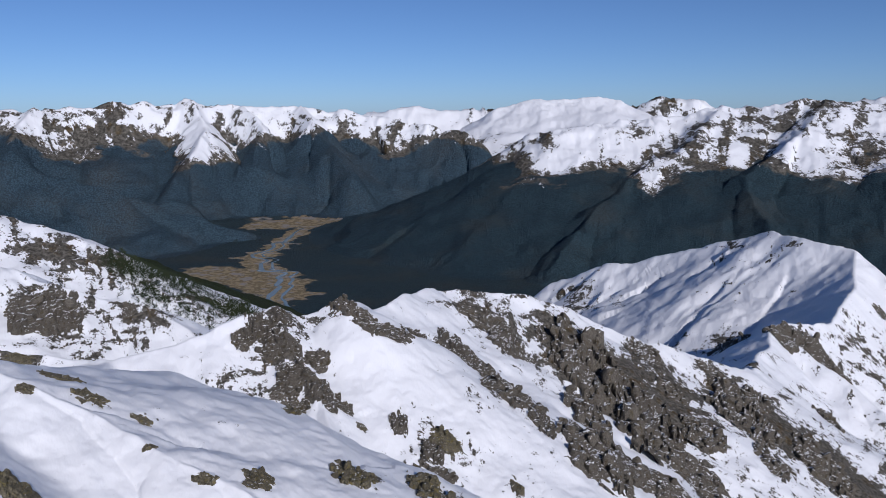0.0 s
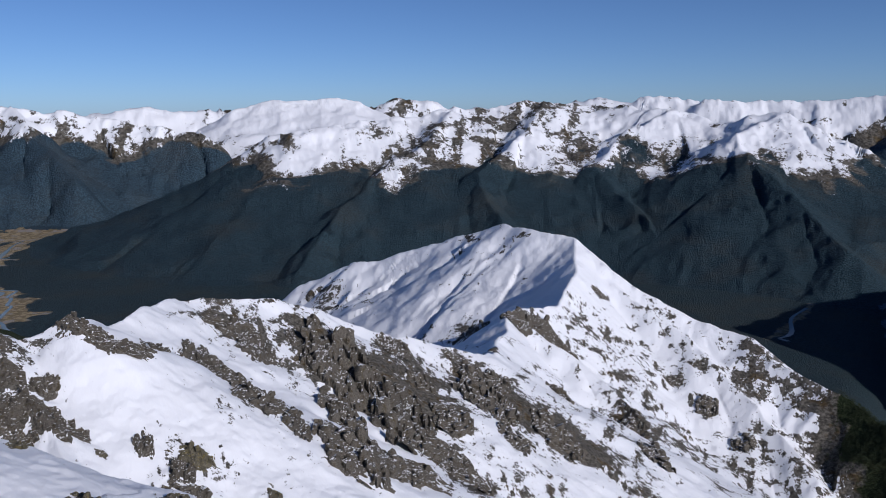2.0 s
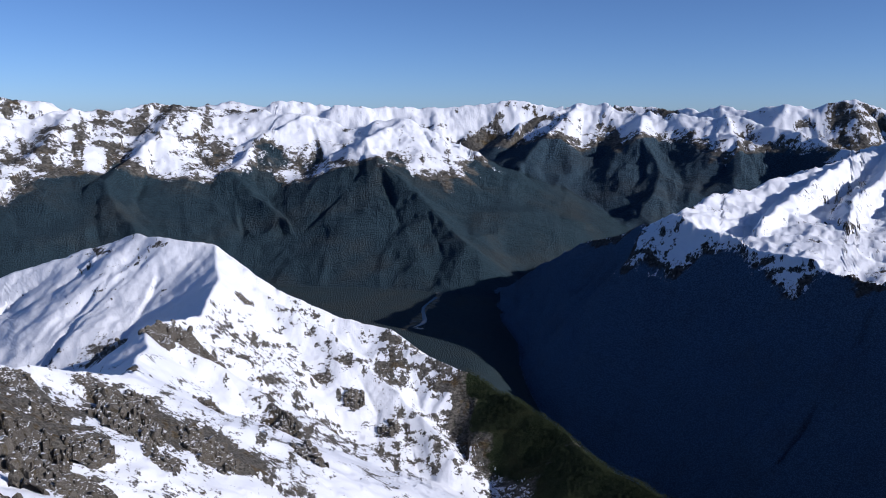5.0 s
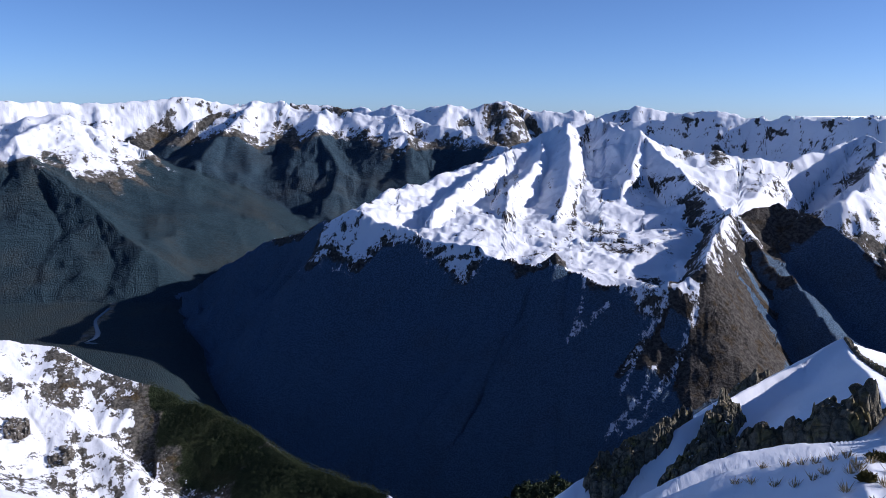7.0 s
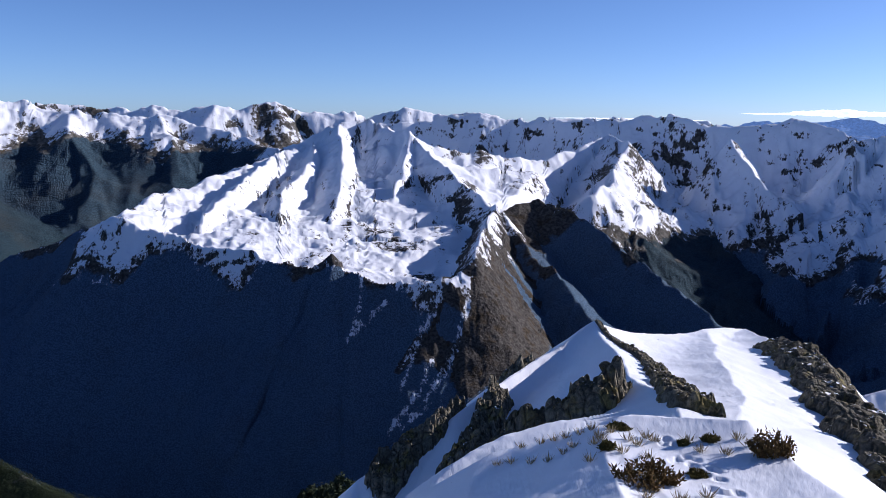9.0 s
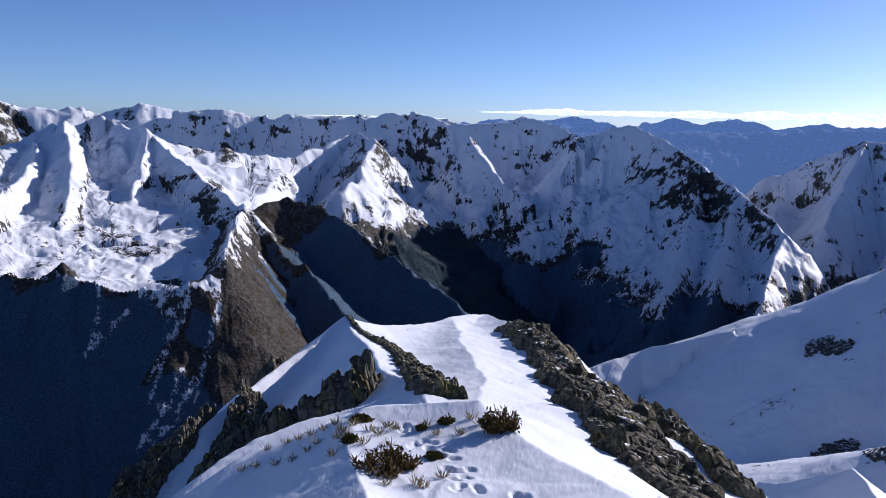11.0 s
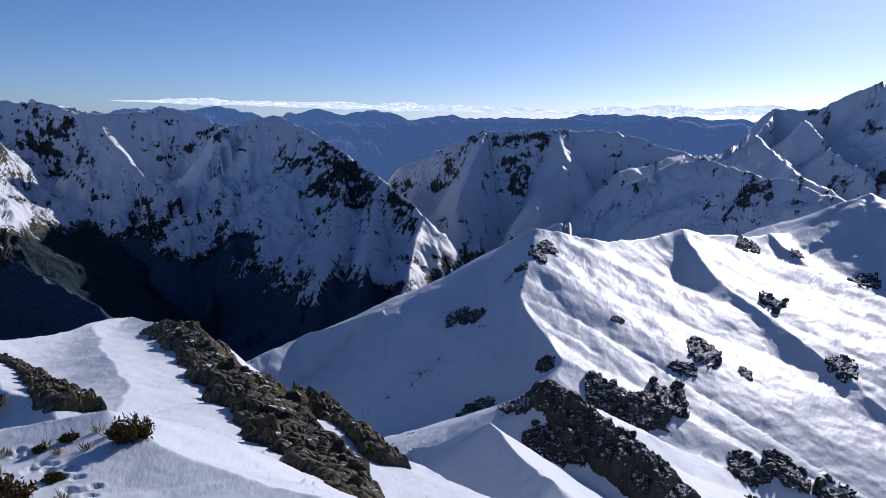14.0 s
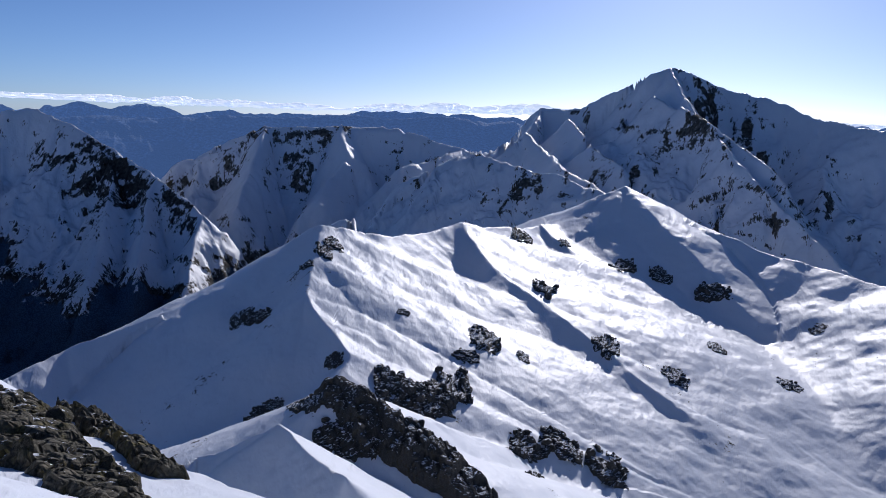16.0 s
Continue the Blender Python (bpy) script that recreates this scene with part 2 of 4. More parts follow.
ridge('shaded_mountain', 0.5, 0.085, 0.3, 60, -262, -275, [(1205, 754, -163), (1465, 823, -154), (1700, 850, -147), (2052, 794, -96), (2272, 775, -70)])
ridge('shaded_mountain', 0.5, 0.4, 0.2, 60, -262, -275, [(2245, 792, -79), (2344, 716, -8), (2388, 671, 6), (2310, 574, -27), (2150, 476, -34)])
ridge('shaded_mountain', 0.9, 0.5, 0.3, 45, -262, -275, [(2286, 698, -11), (1863, 571, -108), (1618, 502, -163), (1428, 452, -206)])
ridge('shaded_mountain', 0.9, 0.5, 0.3, 40, -262, -275, [(2177, 743, -73), (1839, 650, -120), (1636, 622, -149), (1397, 548, -183), (1235, 495, -208)])
ridge('shaded_mountain', 0.9, 0.5, 0.3, 40, -262, -275, [(1951, 777, -101), (1631, 713, -139), (1445, 689, -157), (1252, 628, -179)])
ridge('back_mountain', 0.5, 0.5, 0.35, 150, -250, -270, [(2246, 499, -33), (2319, 383, -76), (2384, 278, -95), (2497, 137, -118), (2700, -46, -43), (2498, -108, -63), (2100, -54, -145), (1950, -13, -162)])
ridge('west_mountain', 0.35, 0.35, 0.55, 150, -335, -346, [(3261, 962, -26), (3274, 421, 30), (3288, 288, 10), (3196, 170, 20), (3100, 76, -1), (3000, -70, 17), (2888, -266, 27), (2831, -333, 4), (2754, -507, -1), (2732, -616, 20), (2661, -695, -6), (2546, -739, -30)])
ridge('west_mountain', 0.5, 0.78, 0.4, 90, -335, -346, [(2700, -53, -46), (2608, -122, -104), (2514, -183, -166), (2421, -218, -229), (2335, -271, -274), (2184, -340, -359), (1970, -403, -454)])
ridge('west_mountain', 0.5, 0.8, 0.4, 90, -335, -346, [(2470, -388, -37), (2350, -440, -120), (2238, -489, -183), (2142, -545, -229), (2059, -547, -272), (1916, -574, -331), (1746, -612, -404), (1586, -668, -478)])
ridge('west_mountain', 0.7, 0.8, 0.4, 60, -335, -346, [(2059, -547, -272), (1948, -454, -318), (1796, -354, -394), (1675, -295, -462)])
ridge('west_mountain', 0.7, 0.8, 0.4, 60, -335, -346, [(1916, -574, -331), (1793, -498, -401), (1664, -438, -470)])
ridge('west_mountain', 0.6, 0.8, 0.3, 80, -335, -346, [(2498, -725, -42), (2343, -719, -135), (2237, -654, -216), (2092, -681, -302), (1890, -714, -375)])
ridge('west_peak', 0.5, 0.8, 0.45, 80, -335, -346, [(2353, -683, -36), (2304, -745, -21), (2271, -777, -2), (2232, -831, -3), (2140, -848, -26), (2024, -867, -59), (1851, -885, -106), (1672, -903, -166), (1530, -910, -213)])
ridge('west_peak', 0.6, 0.8, 0.4, 60, -335, -346, [(2136, -855, -32), (2016, -856, -74), (1873, -858, -121), (1760, -794, -180), (1648, -726, -243), (1514, -633, -314), (1417, -578, -381)])
ridge('west_peak', 0.6, 0.8, 0.45, 50, -335, -346, [(1732, -896, -145), (1638, -816, -206), (1522, -736, -273), (1392, -659, -347)])
ridge('west_peak', 0.6, 0.8, 0.45, 50, -335, -346, [(1538, -908, -210), (1478, -842, -246), (1400, -776, -288), (1316, -721, -334)])
ridge('west_peak', 0.5, 0.78, 0.4, 70, -335, -346, [(2345, -680, -43), (2236, -691, -84), (2088, -694, -165), (1915, -705, -250), (1769, -695, -312)])
ridge('wall_mountain', 0.3, 0.3, 0.25, 130, -320, -350, [(2194, -1200, -142), (2162, -1256, -115), (2078, -1298, -73), (1986, -1348, -34), (1885, -1404, -27), (1823, -1484, -22), (1714, -1609, -20), (1621, -1632, -51), (1480, -1629, -69), (1462, -1366, -120)])
ridge('wall_mountain', 0.3, 0.3, 0.25, 90, -320, -350, [(1970, -1337, -37), (1815, -1188, -132), (1679, -1059, -215)])
ridge('wall_mountain', 0.3, 0.3, 0.25, 90, -320, -350, [(1808, -1471, -25), (1674, -1387, -94), (1558, -1205, -191)])
ridge('great_peak', 0.5, 0.72, 0.2, 110, -260, -400, [(1269, -1414, -67), (1116, -1349, -48), (1050, -1338, 4), (989, -1321, 35), (929, -1303, 30), (873, -1294, 38), (794, -1297, 66), (744, -1303, 93), (711, -1321, 106), (668, -1321, 88), (605, -1318, 65), (507, -1305, 43), (451, -1273, 21), (353, -1252, 6), (197, -1235, -9)])
ridge('great_peak', 0.7, 0.5, 0.55, 60, -260, -400, [(714, -1315, 104), (609, -1183, 37), (481, -1045, -29), (404, -980, -72), (331, -934, -111), (266, -892, -142)])
ridge('great_peak', 0.7, 0.5, 0.55, 60, -260, -400, [(789, -1294, 64), (708, -1231, 29), (608, -1172, -14), (522, -1103, -47), (440, -1030, -70)])
ridge('great_peak', 0.7, 0.5, 0.55, 60, -260, -400, [(889, -1283, 17), (799, -1199, -17), (698, -1097, -53), (641, -1062, -62)])
ridge('great_peak', 0.7, 0.5, 0.55, 60, -260, -400, [(850, -1297, 29), (765, -1197, -11), (680, -1155, -29), (601, -1119, -39)])
ridge('great_peak', 0.7, 0.5, 0.55, 60, -260, -400, [(986, -1317, 33), (922, -1184, -16), (799, -1089, -45), (704, -1009, -65), (626, -965, -73)])
ridge('great_peak', 0.7, 0.5, 0.55, 60, -260, -400, [(708, -1255, 57), (619, -1189, 11), (519, -1127, -25), (434, -1065, -56)])
ridge('great_peak', 1.2, 0.62, 0.12, 30, -260, -400, [(683, -1211, 52), (601, -1153, 19), (517, -1095, -15), (433, -1034, -48)])
ridge('great_peak', 1.2, 0.62, 0.12, 30, -260, -400, [(614, -1158, 32), (534, -1109, 1), (455, -1057, -31), (388, -998, -64)])
ridge('great_peak', 1.2, 0.62, 0.12, 30, -260, -400, [(862, -1228, 13), (769, -1146, -21), (680, -1061, -47), (627, -1024, -57)])
ridge('snow_hill', 0.25, 0.25, 0.35, 60, -260, -400, [(911, -703, -150), (833, -719, -131), (757, -728, -77), (702, -741, -49), (663, -749, -33), (617, -737, -44), (572, -734, -51), (520, -735, -54), (478, -739, -63), (429, -735, -67)])
ridge('snow_ridge', 0.5, 0.72, 0.12, 40, -300, -300, [(292.5, -68.9, -96.6), (314.7, -101, -98.2), (321.7, -126, -93.6), (314.9, -153.8, -85.6), (303.6, -175.1, -76.5), (288.2, -199.5, -57.5), (282.6, -207.3, -51.1), (276.9, -214.9, -45.9), (273, -228, -48), (273, -251, -53), (282, -285, -55), (290, -318, -53), (295, -354, -58), (299, -388, -62), (308, -444, -64)])
ridge('snow_ridge', 0.5, 0.4, 0.15, 45, -300, -300, [(311, -442, -63), (304, -471, -46), (294, -489, -39), (266, -493, -51), (239, -496, -61), (199, -492, -72), (163, -484, -76), (123, -465, -78), (58.5, -416.3, -73.9)])
ridge('snow_ridge', 0.34, 0.75, 0.04, 45, -300, -300, [(276.1, -214.3, -46.3), (255, -196.2, -54.6), (234.9, -178, -62.6), (216.5, -171.7, -68.4), (196.7, -165.7, -74.5), (185.8, -150.4, -80), (186.9, -138.7, -83.4), (186.9, -130.7, -85.7), (187.2, -119.4, -89.1), (196.6, -106.6, -93.7), (211, -103.1, -98.1)])
ridge('snow_ridge', 0.28, 0.42, 0.05, 40, -300, -300, [(288, -317, -53), (248, -295, -67), (208.8, -285.7, -78.4), (172, -278.9, -89.6), (133.2, -269.8, -101.5)])
ridge('snow_ridge', 0.28, 0.42, 0.05, 40, -300, -300, [(301, -406, -62), (246, -382, -80), (198, -370, -94), (160, -358, -106)])
ridge('forest_slope', 0.75, 0.75, 0.1, 20, 500, 500, [(30, 5, -13), (106.8, 28.2, -54.5), (181.9, 56.5, -90), (202.9, 72.6, -104.5)])
ridge('snow_ridge', 0.5, 0.5, 0.1, 30, -300, -300, [(127.9, -105, -54.6), (116.3, -107.5, -60.5), (106.4, -109, -65.5), (97.5, -109.2, -69.9)])
ridge('snow_ridge', 0.7, 0.75, 0.1, 12, -300, -300, [(118.2, -64.1, -56.4), (109.5, -67.2, -51.9), (100.3, -70.3, -46.3), (89.4, -68.3, -46.8), (78.6, -65.8, -46.6)])
ridge('near_ridge', 0.6, 0.62, 0.1, 14, -300, -300, [(-81, 126.7, -34.7), (-66.6, 129.3, -38.4), (-54.8, 129.4, -39.6), (-45.7, 132.8, -37.9), (-39.2, 137, -36.1), (-34.4, 141.4, -34.7), (-30, 144.4, -34.2), (-26.9, 146, -36.9), (-18.4, 149.4, -33.3), (-14.2, 159.9, -38.2), (-8.1, 175.3, -38.8), (-3.5, 190.5, -40.7), (10.3, 200.2, -43.7), (22.3, 207.3, -47), (31.8, 212.1, -51.2), (50.1, 219.9, -60.2), (66, 226, -66.6), (85.7, 235.4, -74.7), (94.5, 244.9, -79.2)])
ridge('near_ridge', 0.7, 0.7, 0.12, 12, -300, -300, [(-29.8, 143.4, -34.2), (-25.4, 134.3, -39.2), (-19.6, 126, -44.3), (-15.8, 116.1, -49.5)])
ridge('near_ridge', 0.7, 0.7, 0.12, 12, -300, -300, [(30.2, 211.4, -51), (37.2, 192.3, -61), (45.7, 175.8, -70.3), (51.3, 159.6, -78.8)])
ridge('near_ridge', 0.7, 0.7, 0.12, 12, -300, -300, [(-3.5, 189.5, -40.7), (6.6, 175.8, -49.2), (9.6, 163.7, -55.4), (22.3, 153.4, -63.5), (25.9, 141.6, -69.6)])
ridge('far_ridge', 0.85, 0.5, 0.5, 30, -215, -222, [(70, 687, -157), (88, 675, -142), (131, 647, -122), (174, 616, -108), (202, 587, -93), (224, 557, -81), (236, 530, -83), (252, 501, -87), (261, 479, -99), (281, 456, -116), (306, 427, -129), (323, 402, -136), (323, 382, -145), (339, 340, -157), (339, 281, -169), (323, 236, -172), (317, 193, -175), (305.2, 151, -172.4)])
ridge('far_ridge', 0.9, 0.55, 0.16, 30, -215, -260, [(251, 499, -87), (227, 446, -97), (194, 396, -104), (168, 375, -100), (148, 362, -96), (119.7, 308, -93.2), (99.9, 262.1, -84.2), (94.5, 244.9, -79.2)])
ridge('far_ridge', 0.8, 0.5, 0.1, 22, -215, -260, [(147, 357, -97), (167.4, 327.1, -112), (178.7, 295.5, -125.9), (184.8, 261, -140.3)])
ridge('far_ridge', 0.8, 0.5, 0.1, 22, -215, -260, [(262, 462, -110), (285, 404, -136), (288, 353, -158), (286, 302, -179)])
ridge('left_slope', 0.5, 0.5, 0.15, 40, -250, -260, [(-297, 402, -20), (-248, 400, -35), (-214, 396, -46), (-193, 396, -53), (-174, 394, -61), (-158, 395, -68), (-153, 392, -72)])
ridge('left_slope', 0.5, 0.5, 0.15, 30, -250, -260, [(-169.3, 248.2, -36.1), (-134.6, 246, -44.4), (-124.5, 245.7, -48.2), (-106.6, 243.1, -53.1), (-85.7, 240.7, -58.2), (-73.1, 234.4, -62.9)])
ridge('forest_slope', 0.5, 0.5, 0.15, 40, 500, 500, [(-226, 513, -83), (-201, 523, -90), (-173, 554, -108), (-146, 583, -134), (-134, 585, -142), (-111, 590, -164)])
ridge('own_slope', 0.15, 0.85, 0.08, 8, -300, -300, [(-24, 30, -20), (-33, 55, -24.5), (-44, 85, -30), (-52, 108, -35), (-54.4, 128.4, -39.5)])
ridge('own_slope', 0.35, 0.62, 0.08, 8, -300, -300, [(-43.4, 72.4, -21.9), (-38.4, 70.7, -22.9), (-31.7, 69.6, -25.7), (-24.5, 67.1, -28.3), (-18.6, 65.9, -30.8), (-14.6, 64.9, -32.5)])
ridge('summit', 0.5, 0.4, 0, 4, -300, -300, [(-12, -14, -6), (-4, -6, -2.6), (0, 0, -1.62), (4, -0.3, -2.05), (8.5, -0.1, -3.1), (8.3, -0.7, -2.9), (7.8, -1.4, -2.7)])
ridge('summit', 0.55, 0.12, 0, 4, -300, -300, [(7.8, -1.4, -2.7), (6.9, -1.6, -2.6), (5.5, -1.9, -2.4), (4.7, -2, -2.2), (1.5, -3.5, -1.9), (-4, -6, -2.6)])
ridge('snow_dome', 0.75, 0.35, 0, 5, -300, -300, [(9.5, -1.6, -3.9), (15.4, -1.7, -5.2), (23.4, -1.3, -7.1), (30.5, -0.8, -8), (33.5, -0.4, -8.3)])
ridge('snow_dome', 0.3, 0.3, 0, 5, -300, -300, [(9.5, -2.2, -4.1), (13.3, -2.4, -4.8), (21.1, -3.9, -6.6), (41.1, -5.9, -10.1)])
ridge('snow_dome', 0.95, 0.35, 0, 5, -300, -300, [(33.5, -0.4, -8.3), (38.3, -3.7, -9.6), (42.1, -6, -10.3), (45.7, -8.6, -10.9), (39.5, -8.7, -9.9), (32.4, -8.6, -8.7), (26.4, -7.8, -8.2), (21.2, -7.4, -7.9), (16.1, -6.8, -7.1), (12, -6.2, -6.4)])
ridge('snow_dome', 0.7, 1, 0.05, 5, -300, -300, [(33.5, -0.4, -8.3), (31.4, 1.5, -8.9), (30.4, 2.3, -9.1), (28.2, 3.4, -9.6), (27.1, 4.2, -10), (25.5, 7.1, -11.9)])

def basin(x, y):
    """The valley floor, which drops into a gorge on the far side of the ridge."""
    s = np.clip((np.degrees(np.arctan2(x, y)) - 44) / 14, 0, 1)
    e = np.clip((118 - np.degrees(np.arctan2(x, y))) / 14, 0, 1)
    return FLOOR - 170 * s * s * (3 - 2 * s) * e


LATTICE = np.random.RandomState(4).rand(256, 256).astype(np.float32)


def noise2(x, y):
    """Smooth noise from 0 to 1 on a lattice."""
    xi, yi = np.floor(x), np.floor(y)
    fx, fy = x - xi, y - yi
    fx, fy = fx * fx * (3 - 2 * fx), fy * fy * (3 - 2 * fy)
    xi, yi = xi.astype(np.int32) & 255, yi.astype(np.int32) & 255
    xj, yj = (xi + 1) & 255, (yi + 1) & 255
    a = LATTICE[xi, yi] * (1 - fx) + LATTICE[xj, yi] * fx
    b = LATTICE[xi, yj] * (1 - fx) + LATTICE[xj, yj] * fx
    return a * (1 - fy) + b * fy


def fractal(x, y, octaves, gain=0.5, ridged=False):
    total, amp, norm = 0, 1.0, 0.0
    for i in range(octaves):
        n = noise2(x * 2 ** i + 17.3 * i, y * 2 ** i + 9.1 * i)
        total = total + amp * (1 - np.abs(2 * n - 1) if ridged else n)
        norm += amp
        amp *= gain
    return total / norm


def cells(x, y):
    """Irregular blocks: a height from 0 to 1 for the block at each place, and how far its joint is."""
    i, j = np.floor(x).astype(int), np.floor(y).astype(int)
    first, second, value = np.full(x.shape, 9.0), np.full(x.shape, 9.0), np.zeros(x.shape)
    for p in (-1, 0, 1):
        for q in (-1, 0, 1):
            u, v = (i + p) & 255, (j + q) & 255
            d = np.hypot(i + p + LATTICE[u, v] - x, j + q + LATTICE[v, (u + 91) & 255] - y)
            nearer = d < first
            second = np.where(nearer, first, np.minimum(second, d))
            value = np.where(nearer, LATTICE[(u + 37) & 255, (v + 11) & 255], value)
            first = np.minimum(first, d)
    return value, second - first


def land(x, y, detail=True):
    """Height, the ridge that owns each place of the plan, and how far its crest is."""
    x, y = x.astype(np.float32), y.astype(np.float32)
    r = np.hypot(x, y)
    soft = 0.12 + 0.003 * r + 0.12 * np.clip((r - 6) / 9, 0, 1) * np.clip((100 - r) / 50, 0, 1)
    top = basin(x, y).astype(np.float32)
    weight = np.ones_like(top)
    who = np.full(x.shape, -1, np.int16)
    best = top.copy()
    limit = {}
    apart = np.full(x.shape, 1e4, np.float32)
    wx = x + 0.024 * r * (fractal(np.log(r + 3) * 8, np.arctan2(x, y) * 8, 4) - 0.5)
    wy = y + 0.024 * r * (fractal(np.log(r + 3) * 8 + 50, np.arctan2(x, y) * 8 + 9, 4) - 0.5)
    for k, (owner, left, right, flute, wave, zs, zt, pts) in enumerate(RIDGES):
        brow, cliff = BROWS.get(owner, (1e5, 0))
        high, least = pts[:, 2].max() - FLOOR + 170, min(left, right)
        reach = min(high / least, brow + max(high - brow * least, 0) / max(cliff, least)) * 1.05
        lo, hi = pts[:, :2].min(0) - reach, pts[:, :2].max(0) + reach
        m = np.nonzero((x > lo[0]) & (x < hi[0]) & (y > lo[1]) & (y < hi[1]))[0]
        if not len(m):
            continue
        px, py = (wx[m], wy[m]) if detail else (x[m], y[m])
        crest = np.full(len(m), -1e9, np.float32)
        along, near = np.zeros_like(crest), np.zeros_like(crest)
        close, front = np.full(len(m), 1e9, np.float32), np.zeros(len(m), bool)
        run = 0.0
        for seg, (a, b) in enumerate(zip(pts[:-1], pts[1:])):
            d = b - a
            n = math.hypot(d[0], d[1]) + 1e-6
            qx, qy = px - a[0], py - a[1]
            u = np.clip((qx * d[0] + qy * d[1]) / (n * n), 0, 1)
            away = np.hypot(qx - u * d[0], qy - u * d[1])
            # the fall changes gently from one side to the other round the ends of a crest
            over = 0.5 + 0.5 * (d[0] * qy - d[1] * qx) / (n * np.maximum(away, 1e-3))
            fall = right + (left - right) * np.clip(over, 0, 1)
            z = a[2] + u * d[2] - np.minimum(away, brow) * fall - np.maximum(away - brow, 0) * np.maximum(cliff, fall)
            if k in EDGES:
                closer = away < close
                front = np.where(closer, (over < 0.5) & ((u < 1) | (seg < len(pts) - 2)), front)
                close = np.where(closer, away, close)
            better = z > crest
            crest = np.where(better, z, crest)
            near = np.where(better, away, near)
            along = np.where(better, run + u * n, along)
            run += n
        drop = 0.0
        if flute:
            f = fractal(along / wave + 3.7 * k, near / (wave * 3.0) + 1.3 * k, 3, 0.5, True)
            drop = drop + (1 - f) * flute * wave * np.minimum(near / wave, 1.0) * 0.9
            if wave > 48:
                drop = drop + 0.16 * flute * wave * (1 - fractal(along / wave * 2.3 + 1.7 * k, near / wave * 1.5, 3, 0.6, True))
        h = crest - drop
        if owner in limit:
            h = np.minimum(h, limit[owner][m])
        if k in EDGES:
            limit[owner] = np.full(x.shape, 1e9, np.float32)
            limit[owner][m] = np.where(front, h, 1e9)
        t = np.maximum(top[m], h)
        weight[m] = weight[m] * np.exp((top[m] - t) / soft[m]) + np.exp((h - t) / soft[m])
        top[m] = t
        win = h > best[m]
        best[m[win]] = h[win]
        who[m[win]] = k
        apart[m[win]] = near[win]
    return top + soft * np.log(weight), who, apart


OWNERS = sorted({q[0] for q in RIDGES}) + ["valley"]
OWNER_OF = np.array([OWNERS.index(q[0]) for q in RIDGES] + [len(OWNERS) - 1])
LINES = np.array([(q[5], q[6]) for q in RIDGES] + [(500, 500)], np.float32)

# how rough the surface is, and how much bare rock shows through the snow, owner by owner: (relief, rock)
CHARACTER = {
    "summit": (0.003, -0.6), "snow_dome": (0.004, -0.45), "own_slope": (0.008, -0.3), "near_ridge": (0.009, 0.1), "far_ridge": (0.009, 0.17),
    "left_slope": (0.01, 0.02), "snow_ridge": (0.005, -0.3), "snow_hill": (0.011, 0.04), "great_peak": (0.008, 0.02), "white_range": (0.01, -0.5),
    "forest_slope": (0.01, 0), "forest_spur": (0.01, 0), "valley": (0.0, 0), "blue_range": (0.008, 0.3), "shaded_mountain": (0.016, 0.05),
    "west_mountain": (0.011, 0.1), "west_peak": (0.011, 0.12), "wall_mountain": (0.008, 0.06), "centre_mountain": (0.014, 0.3),
    "left_range": (0.012, 0.24), "second_mountain": (0.016, 0.18), "far_range": (0.014, 0.18), "back_mountain": (0.012, 0.1), "blue_ridge": (0.008, 0.3),
}

GULLIES = {"left_range": 0.028, "centre_mountain": 0.012, "second_mountain": 0.012, "far_range": 0.03, "shaded_mountain": 0.022, "back_mountain": 0.045, "west_mountain": 0.06,
           "west_peak": 0.06, "wall_mountain": 0.06, "great_peak": 0.055, "snow_hill": 0.06, "forest_spur": 0.04, "blue_range": 0.03}


def crags(x, y, q, owner, apart):
    """Broken ground on top of the general fall, as rough as each mountain is; gullies and spurs deepen below the crests."""
    u, v = np.log(q + 2), np.arctan2(x, y)
    relief = np.array([CHARACTER.get(n, (0.022, 0.0))[0] for n in OWNERS])[owner]
    sharp = fractal(u * 22, v * 22, 5, 0.55, True) - 0.62
    soft = fractal(u * 26 + 3, v * 26, 4, 0.5) - 0.5
    small = fractal(u * 90 + 5, v * 90, 3, 0.55) - 0.5
    gully = np.array([GULLIES.get(n, 0.0) for n in OWNERS])[owner]
    wu = u + 0.05 * (fractal(u * 9 + 2, v * 9 + 8, 3) - 0.5)
    wv = v + 0.05 * (fractal(u * 9 + 6, v * 9 + 1, 3) - 0.5)
    spur = 1 - fractal(wu * 8 + 1, wv * 13 + 4, 6, 0.52, True)
    carve = gully * q * spur * np.clip(apart / (0.05 * q + 1), 0, 1)
    top = 0.35 + 0.65 * np.exp(-apart / (0.1 * q + 1))
    return q * relief * np.where(q < 900, 1.0, top) * (np.where(q < 900, 1.3 * soft, sharp) + 0.25 * small) - carve


def surface(x, y):
    """The height of the finished ground at single places."""
    x, y = np.atleast_1d(np.array(x, float)), np.atleast_1d(np.array(y, float))
    z, who, apart = land(x, y)
    return np.maximum(z + crags(x, y, np.hypot(x, y), OWNER_OF[who], apart), basin(x, y))


def strip(x, y, line):
    """How far each place is from a line on the plan."""
    d = np.full(x.shape, 1e9)
    for (ax, ay), (bx, by) in zip(line[:-1], line[1:]):
        n2 = (bx - ax) ** 2 + (by - ay) ** 2
        u = np.clip(((x - ax) * (bx - ax) + (y - ay) * (by - ay)) / n2, 0, 1)
        d = np.minimum(d, np.hypot(x - ax - u * (bx - ax), y - ay - u * (by - ay)))
    return d


